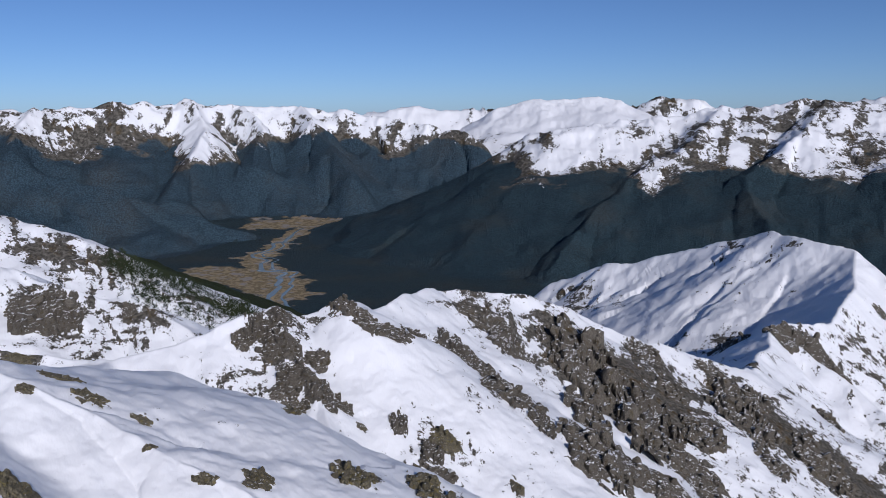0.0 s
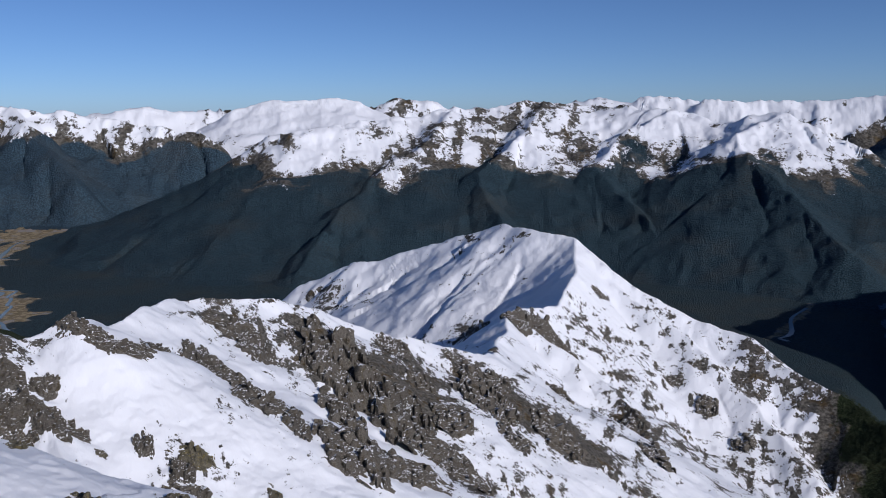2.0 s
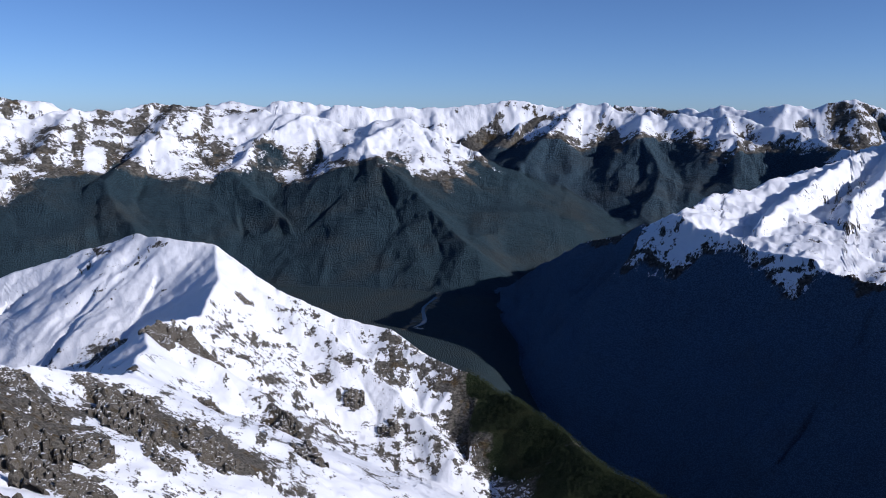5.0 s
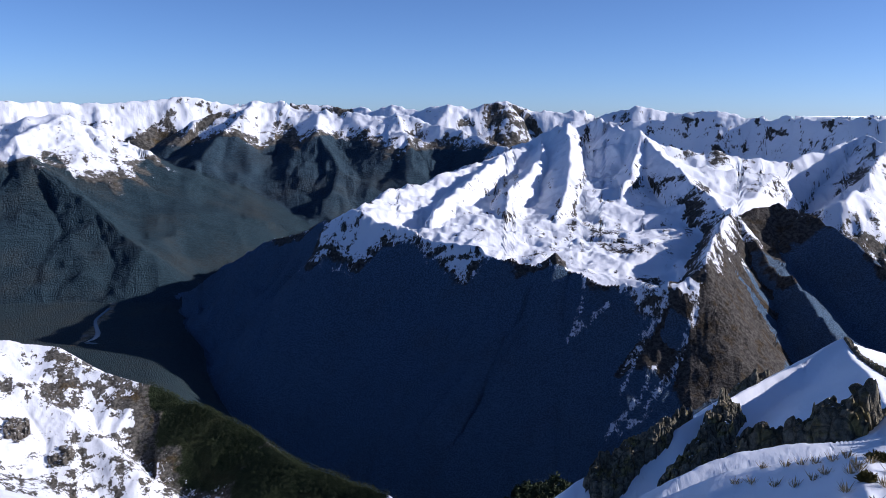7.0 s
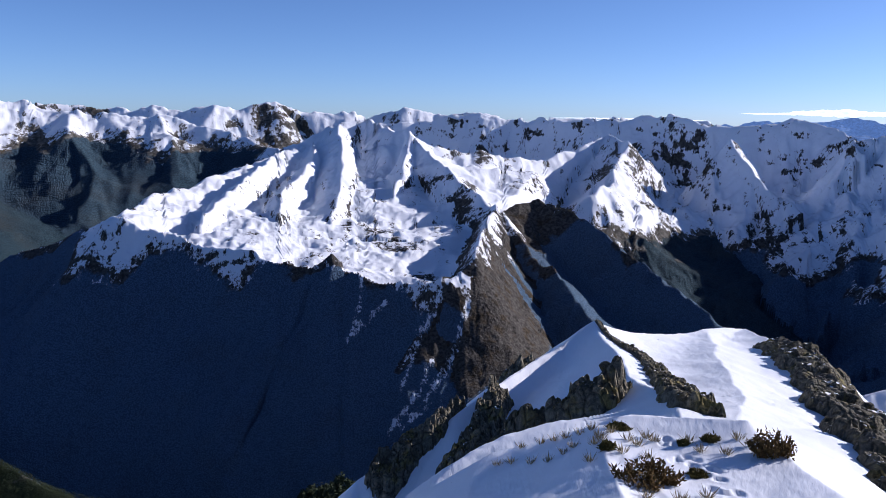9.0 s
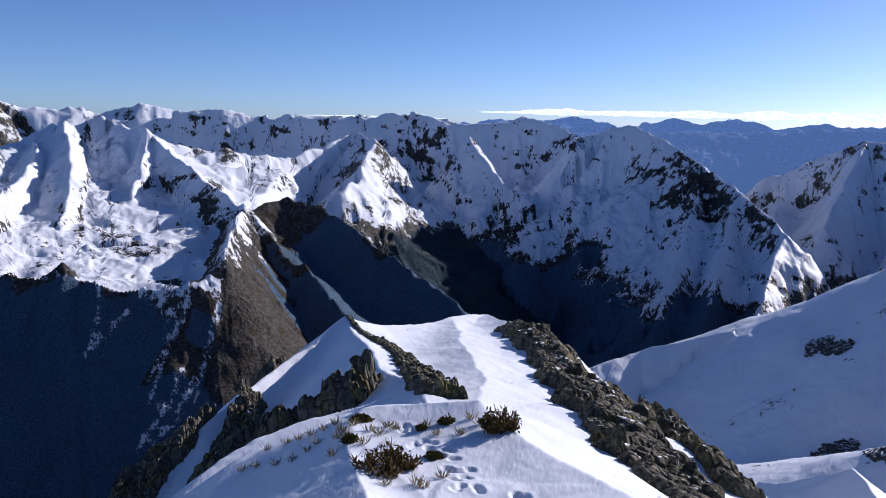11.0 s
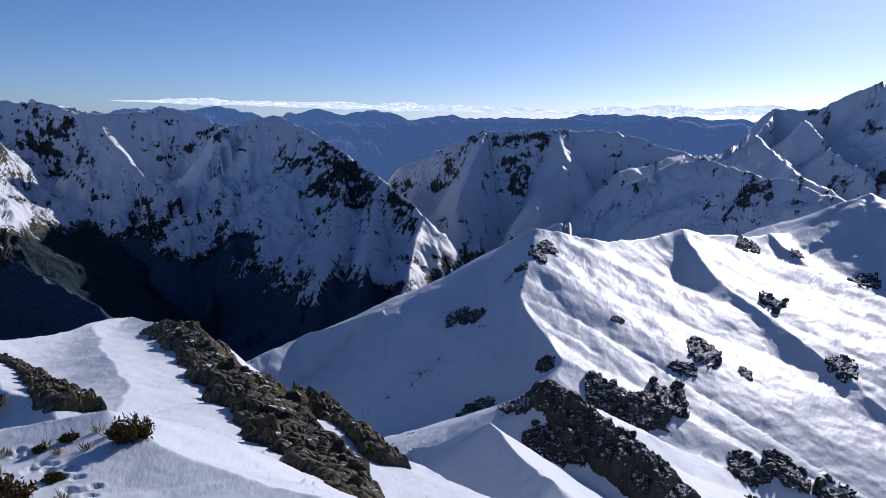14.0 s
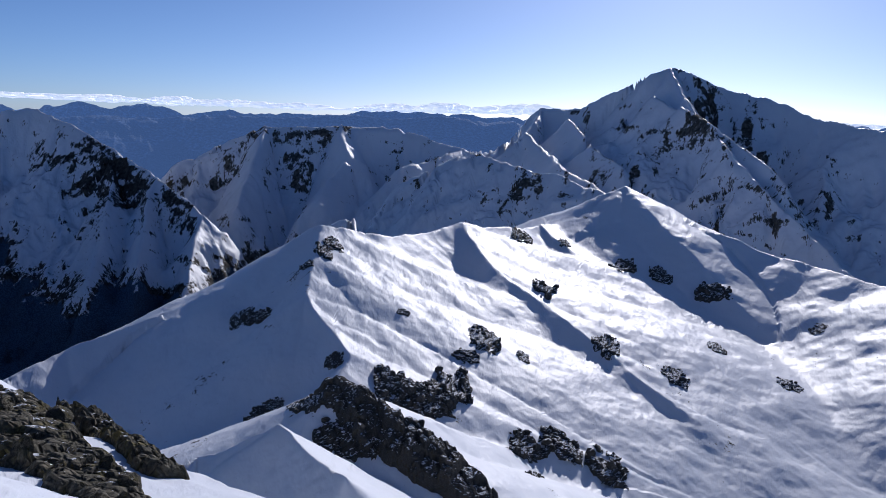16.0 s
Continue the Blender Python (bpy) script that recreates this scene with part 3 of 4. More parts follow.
RIVER = [(-374, 1679), (-384, 1815), (-378, 1939), (-431, 2069), (-493, 2183), (-541, 2299), (-515, 2425), (-506, 2600), (-501, 2829), (-426, 3001), (-331, 3303), (-227, 3868), (-132, 4257)]
FIELDS = [(75, [(-590, 2080), (-490, 1990), (-400, 1900)]), (60, [(-420, 1990), (-350, 1800)]), (150, [(-800, 3340), (-600, 3300), (-430, 3280)]), (110, [(-600, 2980), (-440, 3150), (-330, 3500), (-190, 4000)])]
CREEK = [(966, 1165), (1005, 1183), (1254, 1367), (1348, 1398), (1443, 1423), (1719, 1528), (2035, 1670), (2524, 1828)]
# where scrub and stones show through the snow: x, y, radius, how much
BARE = [(175, 520, 55, -0.3), (200, 470, 40, -0.25), (48, 185, 21, 0.38), (84, 207, 24, 0.42), (94, 201, 21, 0.3), (243, 343, 40, 0.2), (216, 381, 34, 0.22), (296, 361, 44, 0.12), (333, 340, 21, 0.2), (301, 390, 32, 0.12), (317, 281, 25, 0.2), (-194, 386, 27, 0.34), (-168, 378, 26, 0.36), (-91, 241, 11, 0.4), (290, 325, 35, 0.12), (323, 318, 20, 0.25), (298, 380, 28, 0.1)]
BARE += [(243, -145, 12, 0.3), (251, -194, 11, 0.4), (-69, 128, 6, 0.3), (30, 197, 8, 0.3), (8, 189, 9, 0.34), (161, 463, 24, 0.34), (174, -180, 11, 0.4), (332, 329, 17, 0.25), (329, 328, 14, 0.3), (297, 323, 29, 0.05), (-48, 126, 7, -0.3), (3, 131, 6, -0.35), (-7, 137, 4, -0.25), (-37, 134, 2, -0.2), (154, 560, 24, -0.4), (137, 625, 22, -0.4)]
# rock outcrops: x, y, width, height
LEDGES_1 = [(-115.0, 232.0, 16.0, 12.1), (-123.7, 232.5, 5.5, 4.6), (-94.7, 240.9, 3.6, 4.9), (-34.3, 136.7, 3.4, 4.0), (-31.7, 139.7, 4.8, 6.1), (-27.9, 135.7, 5.9, 4.6), (-23.6, 130.2, 6.5, 4.5), (-19.6, 128.4, 4.4, 3.8), (-16.2, 127.5, 2.5, 1.9), (-23.8, 125.7, 3.7, 2.5), (-26.6, 127.7, 3.2, 1.6), (-21.9, 136.0, 3.9, 3.3), (-28.7, 142.0, 2.8, 2.8), (-18.2, 146.8, 4.2, 3.5)]
STONES = [(-37.1, 70.4, 1.4, 1.0), (-32.6, 73.1, 2.7, 1.4), (-28.0, 72.9, 1.6, 1.0), (-25.4, 67.6, 1.1, 0.6), (-20.2, 65.8, 1.9, 0.9), (-16.6, 68.5, 2.6, 1.9), (-68.4, 127.6, 4.0, 1.6), (-37.1, 77.2, 3.5, 1.1), (-9.4, 76.8, 3.2, 2.6), (-7.5, 77.8, 2.1, 1.6), (0.1, 126.2, 4.3, 3.4), (-1.7, 81.2, 3.9, 3.3), (-13.2, 124.3, 1.2, 0.9), (-17.7, 92.4, 2.3, 1.9), (11.2, 122.7, 2.0, 2.5)]
LEDGES_2 = [(-13.5, 144.7, 6.1, 4.1), (-8.8, 145.5, 5.6, 2.8), (-5.9, 152.9, 4.3, 4.3), (-7.6, 127.6, 2.5, 4.4), (-15.0, 114.2, 3.4, 4.1), (-11.8, 114.3, 3.5, 3.5), (-2.1, 123.4, 3.1, 3.7), (-2.3, 118.1, 6.6, 4.8), (-13.5, 124.6, 1.3, 0.9), (8.5, 187.3, 8.9, 5.3), (1.2, 164.8, 4.7, 4.7), (13.9, 181.8, 7.0, 5.2), (6.5, 159.8, 9.2, 5.4), (13.5, 152.4, 10.5, 6.7), (29.6, 190.8, 7.5, 14.9), (35.8, 188.8, 15.9, 17.3), (45.3, 175.2, 13.3, 14.4), (30.0, 145.2, 14.9, 10.5), (39.9, 147.0, 12.4, 6.2), (55.1, 164.4, 12.4, 7.0), (75.6, 207.7, 10.7, 12.8), (78.7, 186.6, 8.1, 6.0)]
LEDGES_3 = [(96.8, 199.0, 13.1, 8.9), (81.3, 203.2, 8.0, 9.6), (117.6, 241.7, 7.8, 7.8), (74.1, 222.5, 7.9, 4.5), (53.8, 214.7, 8.5, 5.4), (30.1, 166.5, 8.3, 8.3), (158.1, 358.4, 22.2, 12.2), (132.7, 372.9, 15.2, 8.4), (19.6, 180.8, 2.1, 1.8), (23.6, 193.7, 2.8, 4.2), (44.2, 186.2, 5.5, 8.3), (56.9, 198.4, 6.0, 4.5), (58.8, 182.8, 5.6, 5.6), (48.3, 170.7, 7.9, 7.9), (17.8, 144.5, 4.3, 4.3), (172.6, 290.1, 11.2, 19.8), (142.3, 220.6, 9.8, 13.7), (86.2, 219.5, 6.8, 6.8), (100.4, 200.3, 6.7, 6.7), (60.7, 184.7, 8.6, 7.1), (78.2, 216.6, 8.3, 5.0), (94.5, 206.3, 5.7, 5.7)]
LEDGES_4 = [(171.0, 361.7, 17.0, 10.2), (240.5, 442.0, 8.4, 4.9), (259.5, 387.5, 8.1, 6.7), (180.1, 352.0, 11.3, 11.3), (265.7, 364.9, 9.8, 13.1), (270.7, 339.9, 12.8, 9.6)]
LEDGES_5 = [(1529.1, -386.3, 72.5, 60.2), (263.2, -168.7, 7.5, 5.9), (252.1, -168.2, 8.5, 5.8), (254.9, -192.2, 4.4, 6.0), (259.1, -203.6, 6.2, 7.8), (208.0, -140.8, 9.9, 4.9), (132.8, -100.6, 7.3, 4.8), (125.7, -104.9, 7.9, 4.7), (120.4, -109.0, 11.8, 8.8), (179.1, -168.2, 9.6, 11.9), (171.1, -176.0, 11.9, 14.2), (117.4, -103.9, 10.1, 10.4), (111.0, -116.2, 6.4, 4.8), (120.7, -98.1, 6.9, 6.2), (133.3, -84.7, 5.5, 2.3), (199.8, -162.1, 5.5, 5.5), (194.9, -229.9, 10.0, 8.5), (187.6, -211.2, 8.1, 5.4), (181.0, -236.0, 4.2, 5.7), (224.0, -305.3, 10.6, 10.6), (176.4, -284.4, 9.5, 8.1), (158.8, -350.0, 7.3, 5.4)]
LEDGES_6 = [(150.4, -295.7, 9.5, 6.4), (144.6, -194.3, 10.7, 9.6), (141.1, -205.4, 11.0, 8.6), (128.4, -212.3, 11.0, 11.0), (119.0, -162.2, 4.1, 5.1), (199.7, -429.6, 15.5, 11.2), (247.1, -411.1, 13.3, 9.0), (229.5, -423.5, 11.4, 9.0), (124.9, -349.4, 9.0, 5.3), (139.7, -421.5, 7.5, 4.4), (216.3, -207.9, 4.2, 3.0), (174.0, -189.9, 11.2, 16.7), (173.6, -174.1, 10.7, 7.1), (263.9, -212.6, 7.0, 5.6), (289.9, -371.7, 9.8, 9.1), (280.5, -400.6, 6.8, 6.1)]
BARE += [(x, y, wide * 0.9, 0.5) for x, y, wide, high in STONES]
BARE += [(x, y, wide * 0.55, 0.45) for x, y, wide, high in LEDGES_1 + LEDGES_2 + LEDGES_3 + LEDGES_4 + LEDGES_5 + LEDGES_6]
CHUTES = [(5, [(1096, 273), (1079, 293), (1056, 315)]), (6, [(1108, 188), (1083, 202), (1058, 220), (1027, 237)]), (7, [(1107, 155), (1074, 161), (1034, 173), (994, 195), (970, 216)]), (6, [(1064, 214), (1041, 221), (1008, 228)]), (5, [(1115, 311), (1087, 307), (1057, 310)]), (6, [(1041, 194), (1008, 202), (966, 233)]), (6, [(1486, -716), (1421, -687)])]
WOODS = [(330, 313, 16), (327, 283, 23), (314, 244, 21), (311, 215, 19), (311, 189, 13), (330, 308, 14), (326, 278, 17), (316, 244, 18), (340, 335, 11), (338, 308, 14), (336, 279, 15), (321, 235, 16), (316, 205, 15)]  # groves on the flank
SPUR_WOODS = [(-146, 391, 10), (-135, 397, 14), (-123, 403, 14), (-108, 399, 12), (-120, 374, 13), (-138, 376, 10), (-103, 411, 7), (-155, 387, 7)]
PRINTS = [(6.85, -0.95, 0.1), (6.63, -0.98, 0.9), (6.33, -0.91, 0.2), (6.08, -0.91, 0.5), (6.29, -0.98, 1.2), (6.31, -1.06, 0.4), (6.41, -0.89, 0.3), (5.88, -0.93, 0.2), (7.08, -0.73, 0.2), (7.13, -0.8, 0.1), (7.03, -0.68, 0.2), (6.95, -0.82, 0.4), (7.62, -0.68, 0.3), (7.53, -0.65, 0.6), (6.73, -0.89, 0.1), (5.84, -1.02, 0.3), (5.74, -1.03, 0.1), (5.83, -0.88, 0.2), (5.54, -1.3, 0), (5.59, -1.25, 0), (6.83, -0.98, 0.5), (6.12, -0.99, 0.7), (7.49, -0.74, 0.2), (7.08, -0.86, 0.5)]  # trodden prints: x, y, turn


def terrain():
    """One sheet of land out to the horizon, finest where the ground faces the summit, cut up into its mountains."""
    def bearings(step):
        fine = np.arange(-31, 168.001, step)
        return np.concatenate([fine, np.arange(fine[-1] + 2, 329 - 1, 2.0)])
    coarse_b = bearings(0.3)
    ring = np.exp(np.linspace(math.log(4.02), math.log(4904), 900)) - 4
    B, Q = np.meshgrid(np.radians(coarse_b), ring, indexing="ij")
    H = land((np.sin(B) * Q).ravel(), (np.cos(B) * Q).ravel())[0].reshape(B.shape)
    rise = np.arctan2(H, Q)
    shown = np.maximum.accumulate(np.maximum(rise, radians(-29)), axis=1)
    gain = np.diff(shown, axis=1, prepend=shown[:, :1])
    for _ in range(2):
        gain = (np.roll(gain, 1, 0) + gain + np.roll(gain, -1, 0)) / 3
        gain = sum(np.roll(gain, s, 1) for s in (-3, -2, -1, 0, 1, 2, 3)) / 7
    gain[:, 0] = 0
    weight = gain / gain.sum(1, keepdims=True) * 0.5 + 0.5 / gain.shape[1]
    # more rings where a brow hides the ground behind it
    brow = (rise >= shown - 1e-9) & (np.roll(shown, -4, 1) <= shown + 1e-9) & (rise > radians(-28))
    brow[:, -6:] = False
    for s, k in ((-1, 0.5), (0, 1), (1, 1), (2, 0.5)):
        weight += 0.004 * k * np.roll(brow, s, 1)
    total = np.cumsum(weight, axis=1)
    total = (total - total[:, :1]) / (total[:, -1:] - total[:, :1])
    count = ROUNDS
    marks = np.linspace(0, 1, count)
    rings = np.array([np.interp(marks, row, np.log(ring + 4)) for row in total])
    fine_b = bearings(STEP)
    at = np.clip(np.interp(fine_b, coarse_b, np.arange(len(coarse_b))), 0, len(coarse_b) - 1.001)
    i0 = at.astype(int)
    part = (at - i0)[:, None]
    logs = rings[i0] * (1 - part) + rings[i0 + 1] * part
    cols = len(fine_b)
    b = np.radians(fine_b)[:, None]
    q = np.exp(logs) - 4
    x, y = (np.sin(b) * q).ravel(), (np.cos(b) * q).ravel()
    q = q.ravel()
    z, who, apart = land(x, y)
    u, v = np.log(q + 2), np.arctan2(x, y)
    owner = OWNER_OF[who]
    bare = np.array([CHARACTER.get(n, (0.022, 0.0))[1] for n in OWNERS])[owner]
    for bx, by, radius, strength in BARE:
        m = np.abs(x - bx) + np.abs(y - by) < radius * 3
        bare[m] += strength * np.exp(-((x[m] - bx) ** 2 + (y[m] - by) ** 2) / radius ** 2)
    z = np.maximum(z + crags(x, y, q, owner, apart), basin(x, y))
    near = q < 12
    for px, py, turn in PRINTS:
        ax, ay = x[near] - px, y[near] - py
        al, ac = ax * math.cos(turn) + ay * math.sin(turn), -ax * math.sin(turn) + ay * math.cos(turn)
        z[near] -= 0.025 * np.exp(-((al / 0.062) ** 2 + (ac / 0.036) ** 2) ** 2) - 0.005 * np.exp(-(np.hypot(al / 1.5, ac) / 0.055 - 1) ** 2 * 6)
    lines = LINES[who]
    width = 12 + 0.012 * q
    edge = fractal(u * 16 + 31, v * 16, 4) - 0.5
    snow = np.clip((z - lines[:, 0] + edge * 4.5 * width) / width * 0.5 + 0.5, 0, 1)
    wood = np.clip((lines[:, 1] - z - edge * 4.5 * width) / width * 0.5 + 0.5, 0, 1)
    # steep ground sheds its snow
    Z = z.reshape(cols, count)
    du = np.gradient(Z, axis=1) / np.maximum(np.gradient(q.reshape(cols, count), axis=1), 1e-6)
    dv = (np.gradient(Z, axis=0) - du * np.gradient(q.reshape(cols, count), axis=0)) / (q.reshape(cols, count) * np.gradient(np.radians(fine_b))[:, None])
    steep = np.clip(np.hypot(du, dv).ravel(), 0, 2)
    # rock shows in ledges and downhill ribs that gather in some places and leave others white
    rib = fractal(v * 95 + 71, z / (q + 2) * 38 + 7, 4, 0.6)
    ledge = fractal(v * 34 + 7, z / (q + 2) * 95 + u * 9, 4, 0.6)
    gather = fractal(u * 9 + 41, v * 11 + 3, 3)
    rock = np.clip(steep - 1.0, 0, 0.6) * 0.5 + (np.maximum(rib, ledge) - 0.58) * 1.5 + (gather - 0.5) * 1.1 + bare
    snow = np.clip(snow * (1 - np.clip(rock, 0, 1) * 1.1), 0, 1)
    for bx, by, radius in WOODS:
        m = np.abs(x - bx) + np.abs(y - by) < radius * 3
        g = np.clip(1.5 * np.exp(-((x[m] - bx) ** 2 + (y[m] - by) ** 2) / radius ** 2) + edge[m] * 0.6, 0, 1)
        wood[m], snow[m] = np.maximum(wood[m], g), snow[m] * (1 - g)
    # snow lies in the avalanche chutes
    for wide, line in CHUTES:
        m = q > 600
        d = strip(x[m], y[m], line)
        snow[m] = np.maximum(snow[m], 0.5 * np.exp(-(d / wide) ** 2))
    # dry grass and gravel along the rivers
    low = np.clip((FLOOR + 14 - z) / 10, 0, 1)
    ragged = fractal(u * 60, v * 60 + 4, 4)
    field = low * np.clip(1.6 - strip(x, y, RIVER) / (10 + 90 * ragged ** 2), 0, 1)
    for wide, line in FIELDS:
        field = np.maximum(field, low * np.clip(1.7 - strip(x, y, line) / (wide * (0.35 + 1.1 * ragged)), 0, 1))
    field = np.maximum(field, 0.5 * low * np.clip(1.3 - strip(x, y, CREEK) / (4 + 40 * ragged ** 2), 0, 1))
    co = np.stack([x, y, z], 1).astype(np.float32)
    grain = np.stack([u, v, z / (q + 2)], 1).astype(np.float32)
    n = np.arange(cols * count).reshape(cols, count)
    nxt = np.roll(n, -1, axis=0)
    quads = np.stack([n[:, :-1], n[:, 1:], nxt[:, 1:], nxt[:, :-1]], -1).reshape(-1, 4)[:, ::-1]
    face_owner = owner[quads[:, 0]]
    out = {}
    for k, name in enumerate(OWNERS):
        f = quads[face_owner == k]
        if len(f):
            used, inv = np.unique(f, return_inverse=True)
            mesh = bpy.data.meshes.new(name)
            mesh.vertices.add(len(used))
            mesh.vertices.foreach_set("co", co[used].ravel())
            mesh.loops.add(f.size)
            mesh.loops.foreach_set("vertex_index", inv.astype(np.int32).ravel())
            mesh.polygons.add(len(f))
            mesh.polygons.foreach_set("loop_start", np.arange(0, f.size, 4, dtype=np.int32))
            mesh.update(calc_edges=True)
            mesh.shade_smooth()
            for key, data in (("snow", snow), ("wood", wood), ("field", field), ("reach", q)):
                mesh.attributes.new(key, "FLOAT", "POINT").data.foreach_set("value", data[used].astype(np.float32))
            mesh.attributes.new("grain", "FLOAT_VECTOR", "POINT").data.foreach_set("vector", grain[used].ravel())
            out[name] = new(name, mesh)
    return out


STEP, ROUNDS = 0.12, 670
LABELS = {
    "summit": "trodden snow on the summit with tufts of grass", "snow_dome": "smooth snow dome with dark rock along its edges",
    "own_slope": "windblown snow slope falling from the summit", "near_ridge": "snowy ridge with dark broken rock outcrops",
    "far_ridge": "snow-covered peak with a speckled scrubby flank", "left_slope": "snowy mountain shoulder speckled with scrub",
    "forest_slope": "dark green forested spur below the snow", "forest_spur": "dark forested mountain spur above the valley",
    "left_range": "long snow-topped range with forested lower slopes", "centre_mountain": "broad forested mountain with a snow-covered top",
    "second_mountain": "snow-topped mountain above dark forest slopes", "shaded_mountain": "snowy mountain with steep shaded forest face",
    "back_mountain": "jagged snowy mountain behind the shaded one", "west_mountain": "craggy snow-covered mountain with forested spurs",
    "west_peak": "pointed snowy peak with a long bright ridge", "wall_mountain": "shaded snowy mountain wall beyond the valley",
    "great_peak": "high pyramid-shaped snow peak with rocky ribs", "snow_hill": "rounded snow hill with scattered rocks",
    "snow_ridge": "smooth sunlit snow ridge with a shaded face", "far_range": "distant jagged snow-covered mountain range",
    "white_range": "distant smooth white snow range", "blue_range": "distant blue mountain range below the clouds",
    "blue_ridge": "dark blue hills in the far distance",
    "valley": "valley floor with forest, dry fields and gravel",
}
NAMES = {"blue_ridge": "hills", "left_range": "mountain_range", "far_range": "mountain_range", "white_range": "mountain_range", "blue_range": "mountain_range",
         "valley": "ground", "summit": "summit", "snow_dome": "snow_dome", "own_slope": "snow_slope", "left_slope": "snow_slope",
         "near_ridge": "rocky_ridge", "far_ridge": "rocky_ridge", "snow_ridge": "snow_ridge", "snow_hill": "snow_hill",
         "forest_slope": "forest_slope", "forest_spur": "forest_slope"}
near_m = mountain_material("near_snow_and_rock", wood=(0.03, 0.042, 0.02), speckle=1.05, crisp=0.06)
# forest here is coloured bluer than the near forest, for haze
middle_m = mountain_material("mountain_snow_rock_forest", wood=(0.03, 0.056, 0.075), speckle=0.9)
# valley forest colour raised and blued, for haze and to lift its shade
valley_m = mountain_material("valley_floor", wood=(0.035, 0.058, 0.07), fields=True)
# haze is put into this forest's colour as extra blue
hazed_forest_m = mountain_material("hazed_mountain_forest", wood=(0.042, 0.074, 0.105), speckle=0.95)
# forest colour lightened and blued to stand in for haze over shaded faces
lifted_forest_m = mountain_material("lifted_haze_forest", rock=(0.065, 0.06, 0.055), scrub=(0.062, 0.047, 0.03), wood=(0.085, 0.14, 0.22), speckle=1.0)
# air haze on the far range is its blue base colours plus a blue glow
haze_m = mountain_material("hazed_bush_country", rock=(0.1, 0.16, 0.27), scrub=(0.08, 0.13, 0.22), wood=(0.07, 0.12, 0.21))
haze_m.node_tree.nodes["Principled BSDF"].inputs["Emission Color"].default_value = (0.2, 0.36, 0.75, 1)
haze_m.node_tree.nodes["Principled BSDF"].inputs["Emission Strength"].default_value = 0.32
# these hills glow blue as well, in place of haze in front of them
ridge_haze_m = mountain_material("hazed_far_hills", rock=(0.07, 0.11, 0.19), scrub=(0.06, 0.1, 0.17), wood=(0.05, 0.09, 0.16))
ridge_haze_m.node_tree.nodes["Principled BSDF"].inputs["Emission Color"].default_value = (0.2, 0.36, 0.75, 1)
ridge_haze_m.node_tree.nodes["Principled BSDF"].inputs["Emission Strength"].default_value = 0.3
MATERIALS = {"valley": valley_m, "blue_range": haze_m, "blue_ridge": ridge_haze_m, "shaded_mountain": lifted_forest_m, "west_mountain": lifted_forest_m, "west_peak": lifted_forest_m,
             "left_range": hazed_forest_m, "second_mountain": hazed_forest_m, "forest_spur": hazed_forest_m, "left_slope": near_m, "near_ridge": near_m, "far_ridge": near_m,
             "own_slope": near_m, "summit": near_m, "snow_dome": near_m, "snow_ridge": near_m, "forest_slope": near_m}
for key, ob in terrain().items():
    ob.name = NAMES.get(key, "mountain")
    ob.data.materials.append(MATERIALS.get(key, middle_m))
    tagged(ob, LABELS[key], ob.name.split(".")[0].replace("_", " "), kind="structure")


def mesh_of(name, verts, faces, material, smooth=False):
    mesh = bpy.data.meshes.new(name)
    mesh.from_pydata([tuple(v) for v in verts], [], [tuple(f) for f in faces])
    if smooth:
        mesh.shade_smooth()
    mesh.materials.append(material)
    return mesh


# ---- rivers ----
water_m = plain_material("river_water", (0.10, 0.16, 0.2), (0.2, 0.27, 0.32), 0.02, 0.25)


def river(name, line, wide, label):
    """A thin sheet of water that winds along a line on the valley floor."""
    pts = []
    for (ax, ay), (bx, by) in zip(line[:-1], line[1:]):
        for i in range(12):
            pts.append((ax + (bx - ax) * i / 12, ay + (by - ay) * i / 12))
    pts = np.array(pts)
    for _ in range(8):
        pts[1:-1] = (pts[:-2] + 2 * pts[1:-1] + pts[2:]) / 4
    wob = np.array([(noise2(np.array([i * 0.23]), np.array([2.5]))[0] - 0.5, noise2(np.array([i * 0.23]), np.array([7.5]))[0] - 0.5) for i in range(len(pts))])
    pts = pts + wob * 70
    d = np.gradient(pts, axis=0)
    side = np.stack([-d[:, 1], d[:, 0]], 1) / np.hypot(d[:, 0], d[:, 1])[:, None]
    half = wide * (0.4 + 0.6 * noise2(np.arange(len(pts)) * 0.31, np.zeros(len(pts)) + 3))[:, None]
    n = len(pts)
    top = np.concatenate([np.c_[pts + side * half, np.full(n, FLOOR + 0.5)], np.c_[pts - side * half, np.full(n, FLOOR + 0.5)]])
    low = top - np.array([0, 0, 1.5])
    faces = []
    for i in range(n - 1):
        faces += [(i, n + i, n + i + 1, i + 1), (i, i + 1, 2 * n + i + 1, 2 * n + i), (n + i + 1, n + i, 3 * n + i, 3 * n + i + 1)]
    tagged(new(name, mesh_of(name, np.concatenate([top, low]), faces, water_m)), label, "river", kind="structure")


river("river", RIVER, 9, "winding braided river on the valley floor")
river("river", [(x + 28, y + 10) for x, y in RIVER[:8]], 5, "side channel of the braided river")
river("creek", CREEK, 5, "pale gravel creek in the side valley")

# ---- rock outcrops ----
rock_near = rock_material("dark_lichened_rock", (0.17, 0.155, 0.115), (0.27, 0.225, 0.085), 0.2)
rock_grey = rock_material("grey_brown_rock", (0.15, 0.138, 0.12), (0.11, 0.088, 0.05), 0.6)
rock_cold = rock_material("dark_frosted_rock", (0.1, 0.096, 0.09), (0.1, 0.085, 0.05), 0.75)
ICO = {}


